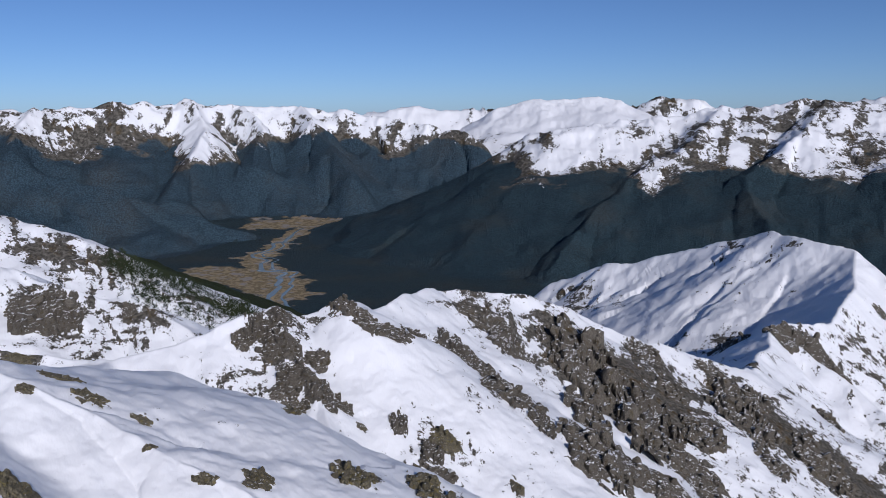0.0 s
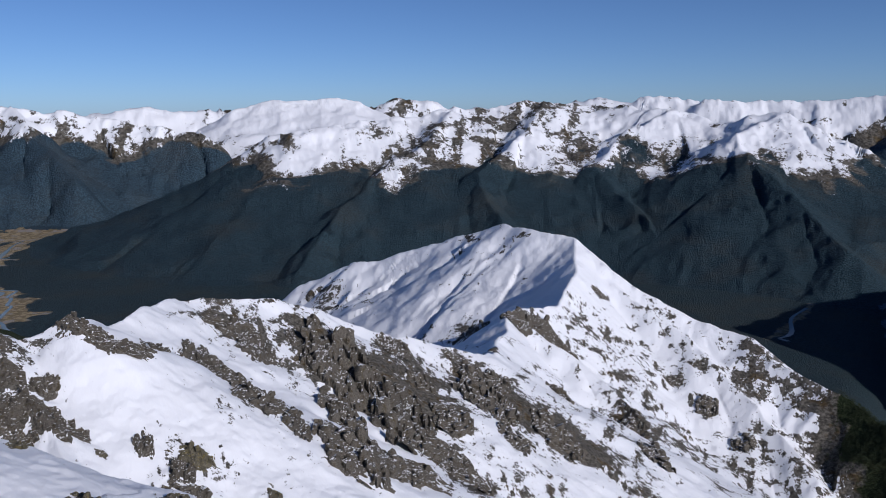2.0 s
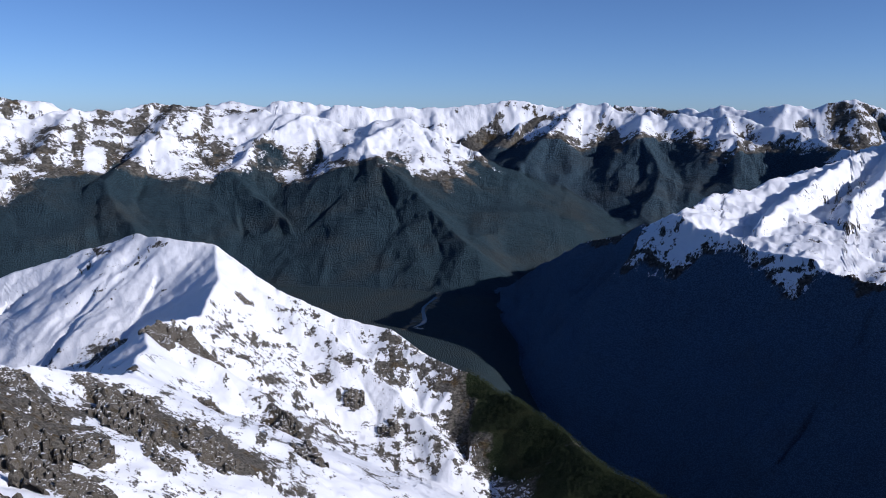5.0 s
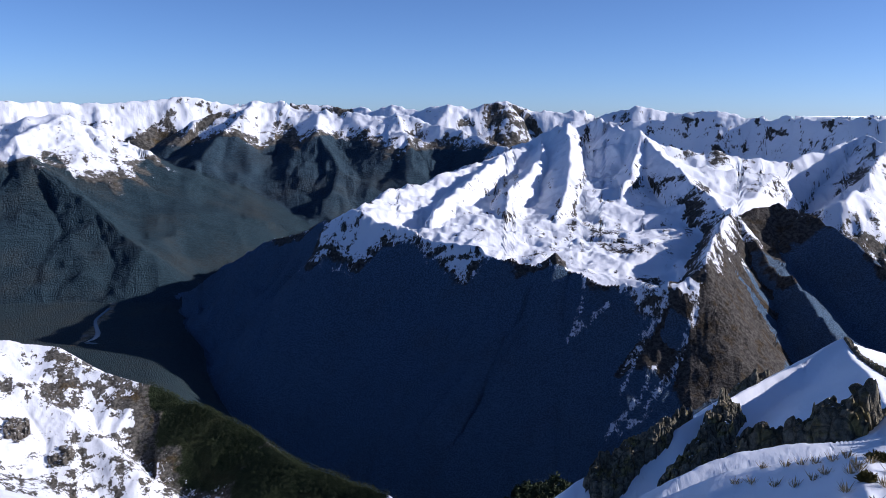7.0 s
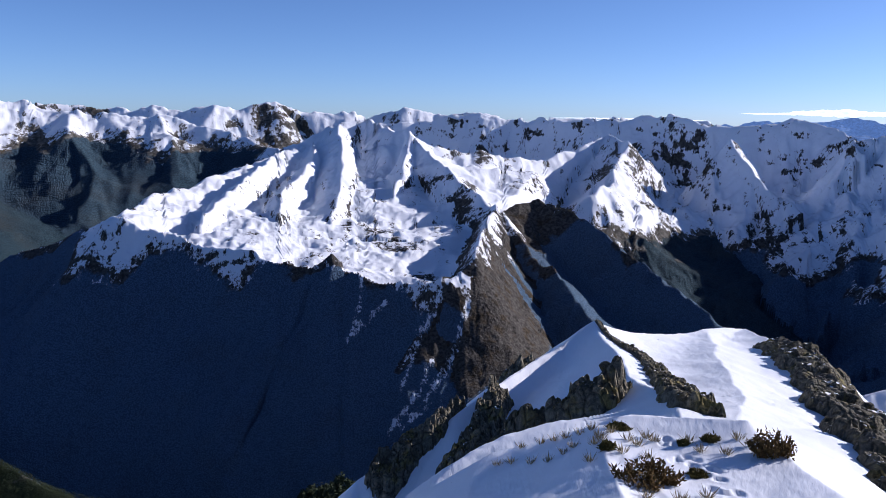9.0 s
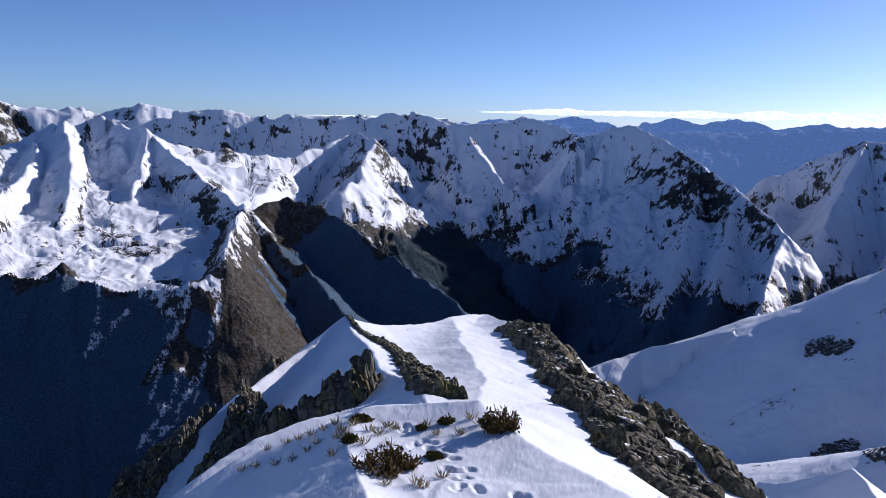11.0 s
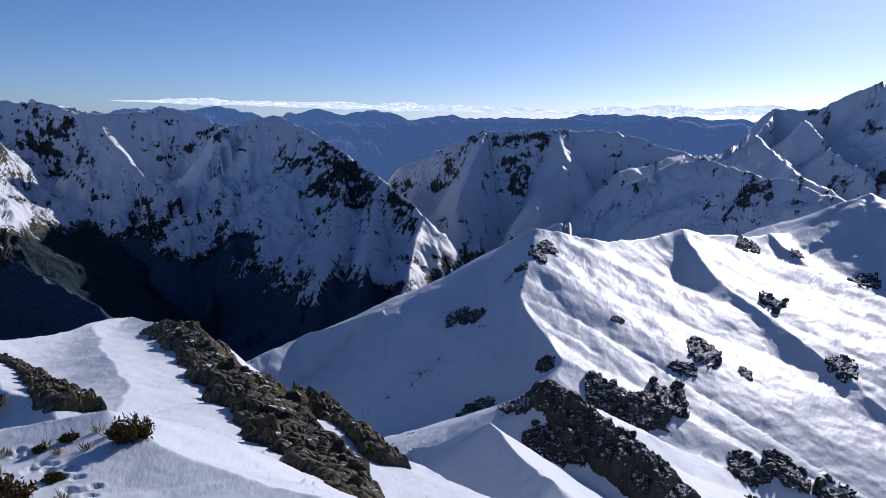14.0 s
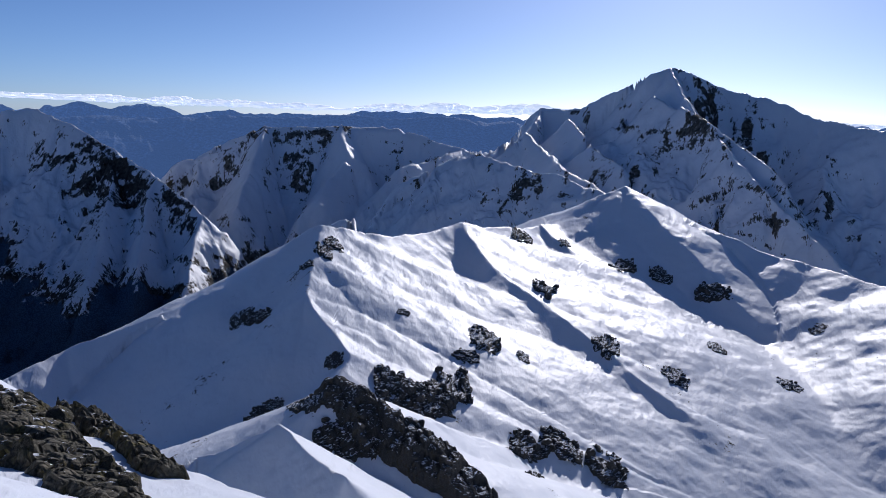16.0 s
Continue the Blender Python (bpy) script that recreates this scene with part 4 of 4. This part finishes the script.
def icosphere(level):
    if level not in ICO:
        bm = bmesh.new()
        bmesh.ops.create_icosphere(bm, subdivisions=level, radius=1)
        bm.verts.ensure_lookup_table()
        ICO[level] = (np.array([v.co[:] for v in bm.verts]), np.array([[v.index for v in f.verts] for f in bm.faces]))
        bm.free()
    return ICO[level]


def block_mesh(seed, material):
    """An angular block of broken rock, about 1 from its middle each way."""
    rng = np.random.RandomState(seed)
    d, f = icosphere(2)
    n = rng.normal(size=(10, 3))
    n /= np.linalg.norm(n, axis=1)[:, None]
    cut = 0.6 + 0.4 * rng.rand(10)
    r = np.minimum(np.min(np.where(d @ n.T > 0.12, cut / np.maximum(d @ n.T, 0.12), 9), axis=1), 1.2)
    r = r * (0.85 + 0.3 * fractal(d[:, 0] * 3 + seed + d[:, 2] * 2, d[:, 1] * 3 - d[:, 2] * 2, 3, 0.6, True))
    return mesh_of("block", d * r[:, None], f, material)


BLOCKS = {m.name: [block_mesh(60 + k, m) for k in range(5)] for m in (rock_near, rock_grey, rock_cold)}


def outcrop(x, y, wide, high, seed, material, label, proud, name="rock_outcrop"):
    """A ledge of broken rock that breaks through the snow, stepped along its joints, its foot under the snow."""
    rng = np.random.RandomState(seed)
    far, bearing = math.hypot(x, y), math.atan2(x, y)
    right = np.array([math.cos(bearing), -math.sin(bearing)])
    away = np.array([math.sin(bearing), math.cos(bearing)])
    z0, zb, zf = surface([x, x + away[0] * wide * 0.5, x - away[0] * wide * 0.5], [y, y + away[1] * wide * 0.5, y - away[1] * wide * 0.5])
    run = high / (max((zb - zf) / wide, 0) + abs(z0) / far + 0.1)
    run = min(max(run, 0.45 * wide), 2.0 * wide)
    n = int(min(46, max(14, 10 + max(wide, high) / far * 420)))
    a, b = (g.ravel() for g in np.meshgrid(np.linspace(-1, 1, n), np.linspace(-1, 1, n), indexing="ij"))
    s, lean = rng.rand(2) * 90, rng.uniform(-0.5, 0.5)
    edge = 1 - np.hypot(a + lean * b, b) ** 2.4 + (fractal(a * 2.3 + s[0], b * 2.3 + s[1], 5, 0.65) - 0.5) * 3.4
    top = np.clip(edge, -0.35, 0.75)
    joint = fractal(a * 2.6 + s[1], b * 2.0 + s[0] + a * lean * 3, 4, 0.6, True) - 0.6
    block_high, gap = cells(a * 3.2 + s[0], b * 2.6 + s[1] + a * lean * 2)
    step = (block_high - 0.3) * np.clip(top * 3 + 0.3, 0, 1) - 0.5 * np.exp(-gap * 9)
    rise = proud * min(high, wide) * (0.45 * top + 0.4 * step + 0.45 * joint * np.clip(top * 3, 0, 1))
    rise = np.where(edge < 0, np.minimum(rise, 0) - 0.1 * proud * high, rise)
    fwd = b * run * 0.62 - rise * 0.55
    px = x + right[0] * a * wide * 0.62 + away[0] * fwd
    py = y + right[1] * a * wide * 0.62 + away[1] * fwd
    pz = surface(x + right[0] * a * wide * 0.62 + away[0] * b * run * 0.62, y + right[1] * a * wide * 0.62 + away[1] * b * run * 0.62) + rise
    g = np.arange(n * n).reshape(n, n)
    f = np.stack([g[:-1, :-1], g[1:, :-1], g[1:, 1:], g[:-1, 1:]], -1).reshape(-1, 4)
    f = f[(edge[f].max(1) > -0.25)]
    used, inv = np.unique(f, return_inverse=True)
    ob = new(name, mesh_of(name, np.stack([px - x, py - y, pz - z0], 1)[used], inv.reshape(f.shape), material))
    ob.location = (x, y, z0)
    if max(wide, high) / far > 0.024:
        inside = np.nonzero(edge > 0.15)[0]
        for i in inside[rng.randint(0, len(inside), 6)] if len(inside) else ():
            block = new("block", BLOCKS[material.name][rng.randint(5)])
            block.parent = ob
            size = min(wide, high) * rng.uniform(0.07, 0.16)
            block.location = (px[i] - x, py[i] - y, pz[i] - z0 + size * 0.2)
            block.rotation_euler = rng.rand(3) * 6
            block.scale = (size * 1.3, size, size * 0.8)
    return tagged(ob, label, "rock", name.replace("_", " ") + "s on the mountain")


def outcrops(rows, material, label, seed, proud):
    for i, (x, y, wide, high) in enumerate(rows):
        outcrop(x, y, wide, high, seed + i, material, label, proud)



outcrops(STONES, rock_near, 'grey lichened stones half buried in windblown snow', 60, 0.35)
outcrops(LEDGES_1, rock_grey, 'grey-brown broken rock outcrop on the snowy ridge', 100, 0.3)
outcrops(LEDGES_2, rock_grey, 'grey-brown broken rock outcrop on the snowy ridge', 150, 0.3)
outcrops(LEDGES_3, rock_grey, 'grey-brown broken rock outcrop on the snowy ridge', 200, 0.3)
outcrops(LEDGES_4, rock_grey, 'grey-brown broken rock outcrop on the snowy ridge', 250, 0.3)
outcrops(LEDGES_5, rock_cold, 'dark jagged rock outcrop in smooth snow', 450, 0.24)
outcrops(LEDGES_6, rock_cold, 'dark jagged rock outcrop in smooth snow', 500, 0.24)

def crag(line, material, label, seed, fine):
    """A broken edge of rock along a line on the ground: rows of x, y, half width and height; jointed into blocks, its foot under the snow."""
    rng = np.random.RandomState(seed)
    line = np.array(line, float)
    run = np.concatenate([[0], np.cumsum(np.hypot(*np.diff(line[:, :2], axis=0).T))])
    widest = line[:, 2].max()
    n, m = int(run[-1] * 1.15 / fine) + 4, int(widest * 2.6 / fine) + 4
    at = np.linspace(-0.06, 1.06, n) * run[-1]
    c = np.stack([np.interp(at, run, line[:, k]) for k in range(4)], 1)
    head, tail = line[1, :2] - line[0, :2], line[-1, :2] - line[-2, :2]
    c[:, :2] += np.minimum(at, 0)[:, None] * head / np.hypot(*head) + np.maximum(at - run[-1], 0)[:, None] * tail / np.hypot(*tail)
    d = np.gradient(c[:, :2], axis=0)
    for _ in range(6):
        d[1:-1] = (d[:-2] + d[1:-1] + d[2:]) / 3
    d /= np.hypot(d[:, 0], d[:, 1])[:, None]
    a = np.linspace(-1.3, 1.3, m)
    x = (c[:, :1] - d[:, 1:] * c[:, 2:3] * a).ravel()
    y = (c[:, 1:2] + d[:, :1] * c[:, 2:3] * a).ravel()
    high, wide, a = np.repeat(c[:, 3], m), np.repeat(c[:, 2], m), np.tile(a, n)
    end = np.repeat(np.minimum(at + 0.05 * run[-1], 1.05 * run[-1] - at), m)
    big, joint = cells(x / (widest * 0.75) + seed, y / (widest * 0.75))
    small, crack = cells(x / (widest * 0.28) + seed * 2, y / (widest * 0.28))
    ragged = fractal(x / widest * 1.1 + seed, y / widest * 1.1, 5, 0.6) - 0.5
    edge = np.minimum(1 - np.abs(a) ** 2, end / np.maximum(wide, 0.1)) + ragged * 1.9
    body = np.clip(edge * 2.2, 0, 1) ** 0.6
    rise = high * body * (0.45 + 0.42 * big + 0.22 * small + 0.4 * ragged) - high * 0.22 * np.exp(-joint * 9) * body - high * 0.1 * np.exp(-crack * 8) * body
    rise = np.where(edge < 0, -0.05 * widest, rise)
    z = surface(x, y) + rise
    g = np.arange(n * m).reshape(n, m)
    f = np.stack([g[:-1, :-1], g[1:, :-1], g[1:, 1:], g[:-1, 1:]], -1).reshape(-1, 4)
    f = f[edge[f].max(1) > -0.12]
    used, inv = np.unique(f, return_inverse=True)
    o = np.array([line[0, 0], line[0, 1], surface(line[0, 0], line[0, 1])[0]])
    ob = new("rock_outcrop", mesh_of("rock_outcrop", (np.stack([x, y, z], 1) - o)[used], inv.reshape(f.shape), material))
    ob.location = o
    inside = np.nonzero(edge > 0.5)[0]
    for i in inside[rng.randint(0, len(inside), 9)] if len(inside) else ():
        block = new("block", BLOCKS[material.name][rng.randint(5)])
        block.parent = ob
        size = widest * rng.uniform(0.1, 0.22)
        block.location = (x[i] - o[0], y[i] - o[1], z[i] - o[2] + size * 0.1)
        block.rotation_euler = rng.rand(3) * 6
        block.scale = (size * 1.3, size, size * 0.8)
    return tagged(ob, label, "rock", "rock outcrops on the mountain")


LICHEN = "lichen-covered rock edge breaking through the snow dome"
crag([(37.5, -8.6, 1.0, 0.5), (32.5, -8.5, 1.15, 0.5), (28, -8.0, 1.2, 0.5), (24, -7.5, 1.25, 0.5)], rock_near, LICHEN, 11, 0.1)
crag([(24.3, -7.5, 1.25, 0.5), (20, -6.8, 1.2, 0.5), (16, -5.7, 0.95, 0.42), (13, -5.15, 0.75, 0.36)], rock_near, LICHEN, 12, 0.08)
crag([(13.2, -5.15, 0.75, 0.36), (11, -4.75, 0.55, 0.28), (8.6, -4.2, 0.35, 0.18)], rock_near, LICHEN, 13, 0.05)
crag([(24, -9.9, 0.5, 0.7), (20.3, -8.9, 0.5, 0.5), (16.5, -7.6, 0.42, 0.4), (12.5, -6.5, 0.32, 0.3)], rock_near, "jagged dark rock rib beside a snow gully", 14, 0.07)
crag([(33, -0.7, 0.12, 0.12), (31, -1.4, 0.2, 0.18), (28, -2.2, 0.3, 0.25), (23, -2.3, 0.42, 0.3)], rock_near, "thin mossy rock rib between two snowfields", 15, 0.06)
crag([(23, -2.3, 0.42, 0.3), (18.6, -2.1, 0.5, 0.4), (15.5, -2.0, 0.45, 0.3)], rock_near, "mossy rock rib between two snowfields", 16, 0.05)
crag([(20.6, 0.5, 0.75, 0.9), (20.3, -0.2, 0.9, 1.1), (20.1, -0.9, 0.75, 1.0)], rock_near, "large dark square-cut boulder half buried in snow", 17, 0.05)
crag([(20.8, 2.4, 0.4, 0.6), (20.6, 1.6, 0.5, 0.8), (20.4, 0.9, 0.45, 0.5)], rock_near, "dark upright rocks on a steep snow slope", 18, 0.05)
crag([(28.2, 2.8, 0.45, 0.7), (25.8, 3.3, 0.65, 0.9), (23.2, 4.0, 0.65, 0.8)], rock_near, "dark rock rib running down a snow slope", 19, 0.06)
crag([(29, 4.5, 0.45, 0.7), (26.8, 5.2, 0.6, 0.8), (25.2, 6.4, 0.6, 0.7)], rock_near, "dark rock rib running down a snow slope", 20, 0.06)
crag([(31.6, 2.1, 0.35, 0.5), (30.2, 2.8, 0.45, 0.6)], rock_near, "small dark crag on the snow crest", 21, 0.06)
crag([(-31.5, 54.6, 1.5, 1.0), (-27, 55.8, 1.5, 1.0)], rock_near, "grey lichened rock island in windblown snow", 22, 0.09)
crag([(131, -104, 3.2, 2.5), (122, -106, 5.0, 4.0), (112, -108, 6.0, 4.5), (103, -111, 6.0, 4.5), (96, -114, 5.0, 3.5)], rock_cold, "steep dark crag with snow in its cracks", 23, 0.3)
crag([(182, -169, 3.0, 2.2), (174, -174, 4.2, 2.8), (165, -181, 4.0, 2.6)], rock_cold, "dark broken crag in smooth snow", 24, 0.3)

# ---- clouds ----
def cloud_material():
    k = Nodes("glowing_cloud")
    g = k.n.new("ShaderNodeTexCoord").outputs["Object"]
    puff = k.noise(k.stretch(g, (1, 1, 2.5)), 0.03, 5)
    k.finish(k.mix(puff, (0.9, 0.88, 0.86), (0.98, 0.97, 0.95)), 1.0, spec=0.0)
    # emission replaces the sunlight that would brighten the backlit cloud
    k.put(k.b.inputs["Emission Color"], k.mix(k.step(puff, 0.35, 0.65), (0.62, 0.68, 0.78), (0.95, 0.93, 0.88)))
    k.b.inputs["Emission Strength"].default_value = 0.95
    return k.m


cloud_m = cloud_material()


def cloud_bank(start, end, low, high, seed, label):
    """A long low bank of heaped cloud above the horizon, between two bearings."""
    rng = np.random.RandomState(seed)
    V, F, base = [], [], 0
    d, f = icosphere(2)
    for b in np.arange(start, end, 0.16):
        t = (b - start) / (end - start)
        swell = noise2(np.array([b * 0.55]), np.array([seed + 0.5]))[0]
        if swell < 0.2 and start + 1 < b < end - 1:
            continue
        z = (low[0] + (low[1] - low[0]) * t)
        tall = (high[0] + (high[1] - high[0]) * t) * (0.35 + 0.9 * swell) * min(1, 6 * t + 0.2, 6 * (1 - t) + 0.2)
        for _ in range(3):
            a = radians(b + rng.uniform(-0.15, 0.15))
            r = 4870 + rng.uniform(-30, 30)
            s = np.array([rng.uniform(24, 60), 16, tall * rng.uniform(0.14, 0.34)])
            bump = 0.75 + 0.5 * fractal(d[:, 0] * 2 + b, d[:, 2] * 2 + rng.rand() * 9, 2)
            v = d * s * bump[:, None]
            c, sn = math.cos(a), math.sin(a)
            V.append(np.stack([v[:, 0] * c + v[:, 1] * sn + sn * r, -v[:, 0] * sn + v[:, 1] * c + c * r, v[:, 2] + z + rng.uniform(0.05, 0.4) * tall], 1))
            F.append(f + base)
            base += len(d)
    tagged(new("cloud_bank", mesh_of("cloud_bank", np.concatenate(V), np.concatenate(F), cloud_m, True)), label, "cloud", kind="structure")


cloud_bank(100.1, 129.9, (54, 43), (36, 70), 5, "long bright cloud bank low over the horizon")
cloud_bank(129.9, 145.6, (43, 70), (70, 78), 12, "long bright cloud bank low over the horizon")
cloud_bank(160.2, 165.8, (40, 33), (34, 30), 21, "small low cloud behind the snow peak")
cloud_bank(88, 97, (18, 14), (10, 9), 33, "thin pale clouds over distant mountains")


# ---- plants ----
twig_m = plain_material("brown_twigs", (0.05, 0.034, 0.02), (0.1, 0.07, 0.04), 20)
leaf_olive = plain_material("olive_brown_leaves", (0.05, 0.05, 0.015), (0.13, 0.1, 0.03), 15)
leaf_rust = plain_material("rust_brown_leaves", (0.075, 0.04, 0.014), (0.15, 0.1, 0.035), 15)
straw_m = plain_material("dry_straw", (0.16, 0.12, 0.06), (0.33, 0.27, 0.16), 15)
beech_m = plain_material("dark_beech_leaves", (0.02, 0.03, 0.018), (0.045, 0.058, 0.028), 0.4)
bark_m = plain_material("grey_bark", (0.05, 0.045, 0.04), (0.1, 0.09, 0.08), 3)


def blades(base, tips, wide):
    """Tapered leaves from a point to a point, each two triangles."""
    d = tips - base
    side = np.cross(d, np.random.RandomState(len(d)).normal(size=d.shape))
    side *= wide / np.maximum(np.linalg.norm(side, axis=1), 1e-9)[:, None]
    mid = base + d * 0.45
    n = len(d)
    v = np.concatenate([base, mid + side, tips, mid - side])
    i = np.arange(n)
    return v, np.stack([i, n + i, 2 * n + i, 3 * n + i], 1)


def part(name, mesh, parent, label=""):
    ob = new(name, mesh)
    ob.parent = parent
    return tagged(ob, label)


def shrub(x, y, wide, high, seed, leaf, label):
    """A low cushion of stiff twigs and small leaves."""
    rng = np.random.RandomState(seed)
    root = new("shrub")
    root.location = (x, y, surface(x, y)[0] - 0.02)
    n = 60
    a, r = rng.uniform(0, 6.283, n), np.sqrt(rng.rand(n))
    foot = np.stack([np.cos(a) * r * wide * 0.25, np.sin(a) * r * wide * 0.25, np.zeros(n)], 1)
    head = np.stack([np.cos(a) * r * wide * 0.5, np.sin(a) * r * wide * 0.5, high * (0.95 - 0.5 * r * r) * rng.uniform(0.6, 1.1, n)], 1)
    v, f = blades(foot, head, 0.006)
    part("twigs", mesh_of("twigs", v, f, twig_m), root)
    k = 26
    base = np.repeat(foot, k, 0) + np.repeat(head - foot, k, 0) * rng.uniform(0.25, 1.0, (n * k, 1)) + rng.normal(size=(n * k, 3)) * wide * 0.02
    out = rng.normal(size=(n * k, 3)) + np.array([0, 0, 0.7])
    tips = base + out * 0.018 * (0.6 + wide)
    v, f = blades(base, tips, 0.006 + 0.005 * wide)
    part("foliage", mesh_of("foliage", v, f, leaf), root)
    return tagged(root, label, "shrub", "shrubs on the summit")


def grass_tuft(wide, high, seed):
    rng = np.random.RandomState(seed)
    n = 34
    a = rng.uniform(0, 6.283, n)
    foot = np.stack([np.cos(a), np.sin(a), np.zeros(n)], 1) * rng.rand(n, 1) * wide * 0.2
    head = foot + np.stack([np.cos(a) * wide * 0.5 * rng.rand(n), np.sin(a) * wide * 0.5 * rng.rand(n), high * rng.uniform(0.4, 1, n)], 1)
    v, f = blades(foot, head, 0.0035)
    ob = new("grass_tuft", mesh_of("grass_tuft", v, f, straw_m))
    return tagged(ob, "tuft of dry straw-coloured grass poking through snow", "grass", "grass tufts on the summit")


shrub(7.14, -1.44, 0.39, 0.23, 300, leaf_rust, 'rust-brown alpine shrub half buried in snow')
shrub(6.46, -0.43, 0.53, 0.17, 301, leaf_rust, 'low rust-brown cushion shrub in the snow')
shrub(7.50, -1.04, 0.15, 0.07, 302, leaf_olive, 'small olive shrub poking through the snow')
shrub(7.33, -0.17, 0.14, 0.10, 303, leaf_olive, 'small olive shrub poking through the snow')
shrub(7.46, -0.81, 0.10, 0.07, 304, leaf_olive, 'small olive shrub poking through the snow')
shrub(6.72, -0.83, 0.16, 0.07, 305, leaf_olive, 'small olive shrub poking through the snow')
shrub(7.95, -0.29, 0.22, 0.07, 306, leaf_olive, 'low brown mat plant in snow')
tufts = [grass_tuft(0.16, 0.1, 40 + k) for k in range(3)]
SPOTS = [(8.8, 0.67), (8.6, 0.45), (8.5, 0.32), (8.41, 0.19), (8.22, 0.06), (7.55, -0.07), (7.77, -0.21), (7.6, -0.35), (7.49, -0.43), (7.76, 0.21), (8.01, 0.51), (8.32, 0.73), (7.14, -0.03), (7.2, -0.29), (7.06, -0.5), (7.6, -0.58), (6.04, -0.4), (5.99, -0.62), (5.94, -0.66), (6.18, -0.83), (7.54, -0.86), (7.26, -0.93), (7.47, -1.25), (7.31, -1.32), (7.19, -1.11), (8.43, 0.88), (7.78, 0.35), (7.79, 0.12), (7.7, -0.11), (7.7, -0.52), (8.13, -0.05), (7.57, -0.12)]
for i, (x, y) in enumerate(SPOTS):
    m = pose(x, y, surface(x, y)[0] - 0.01, 0, 0, i * 77)
    if i < 3:
        tufts[i].matrix_basis = m
    else:
        copy_thing(tufts[i % 3], m)

def crown_cards(rng, high, wide, count):
    """Leaf sprays of a tree's crown, thinning towards the top, with gaps between the boughs."""
    bough = rng.randint(0, 9, count)
    ba, bh = rng.uniform(0, 6.283, 9), np.sort(rng.uniform(0.25, 0.95, 9))
    rad = wide * 0.5 * np.sqrt(np.clip(1.1 - bh[bough], 0.05, 1)) * rng.uniform(0.2, 1, count)
    c = np.stack([np.cos(ba[bough]) * rad, np.sin(ba[bough]) * rad, high * bh[bough]], 1) + rng.normal(size=(count, 3)) * wide * 0.1
    d = rng.normal(size=(count, 3))
    d *= (high * 0.11 / np.linalg.norm(d, axis=1))[:, None]
    return blades(c - d * 0.5, c + d, high * 0.05)


def tree(x, y, high, seed):
    rng = np.random.RandomState(seed)
    root = new("beech_tree")
    root.location = (x, y, surface(x, y)[0] - 0.1)
    ring = np.array([(math.cos(i * 1.047), math.sin(i * 1.047)) for i in range(6)])
    v, f = [], []
    for k, (h, r) in enumerate(((0, 0.05), (0.45, 0.03), (0.9, 0.008))):
        v += [(c[0] * r * high, c[1] * r * high, h * high) for c in ring]
    for k in range(2):
        f += [(6 * k + i, 6 * k + (i + 1) % 6, 6 * k + 6 + (i + 1) % 6, 6 * k + 6 + i) for i in range(6)]
    part("trunk", mesh_of("trunk", v, f, bark_m), root)
    cv, cf = crown_cards(rng, high, high * 0.75, 420)
    part("crown", mesh_of("crown", cv, cf, beech_m), root)
    return tagged(root, "dark green beech tree on the steep slope", "tree", "trees below the summit")


def forest(name, count, groves, size, seed, label):
    """Mountain beech on a hillside, too many to count."""
    rng = np.random.RandomState(seed)
    g = np.array(groves)[rng.randint(0, len(groves), count)]
    spread = rng.normal(size=(count, 2)) * g[:, 2:3] * 0.6
    x, y = g[:, 0] + spread[:, 0], g[:, 1] + spread[:, 1]
    z = surface(x, y)
    protos = [crown_cards(np.random.RandomState(k), 1.0, 0.8, 22) for k in range(9)]
    V, F, base = [], [], 0
    for i in range(count):
        pv, pf = protos[i % 9]
        h = size * rng.uniform(0.6, 1.3)
        V.append(pv * h + np.array([x[i], y[i], z[i] - 0.15 * h]))
        F.append(pf + base)
        base += len(pv)
    tagged(new(name, mesh_of(name, np.concatenate(V), np.concatenate(F), beech_m)), label, "forest", kind="stuff")


grove = np.random.RandomState(91)
for i in range(44):
    along = grove.rand()
    tree(148 + 57 * along + grove.normal() * 1.5, 43 + 31 * along + grove.normal() * 4, grove.uniform(3.2, 5.6), 500 + i)
forest("forest", 3600, WOODS, 2.6, 7, "dense dark green beech forest below the scrubby flank")
forest("forest", 1800, SPUR_WOODS, 3.0, 8, "dark green forest on the spur above the valley")
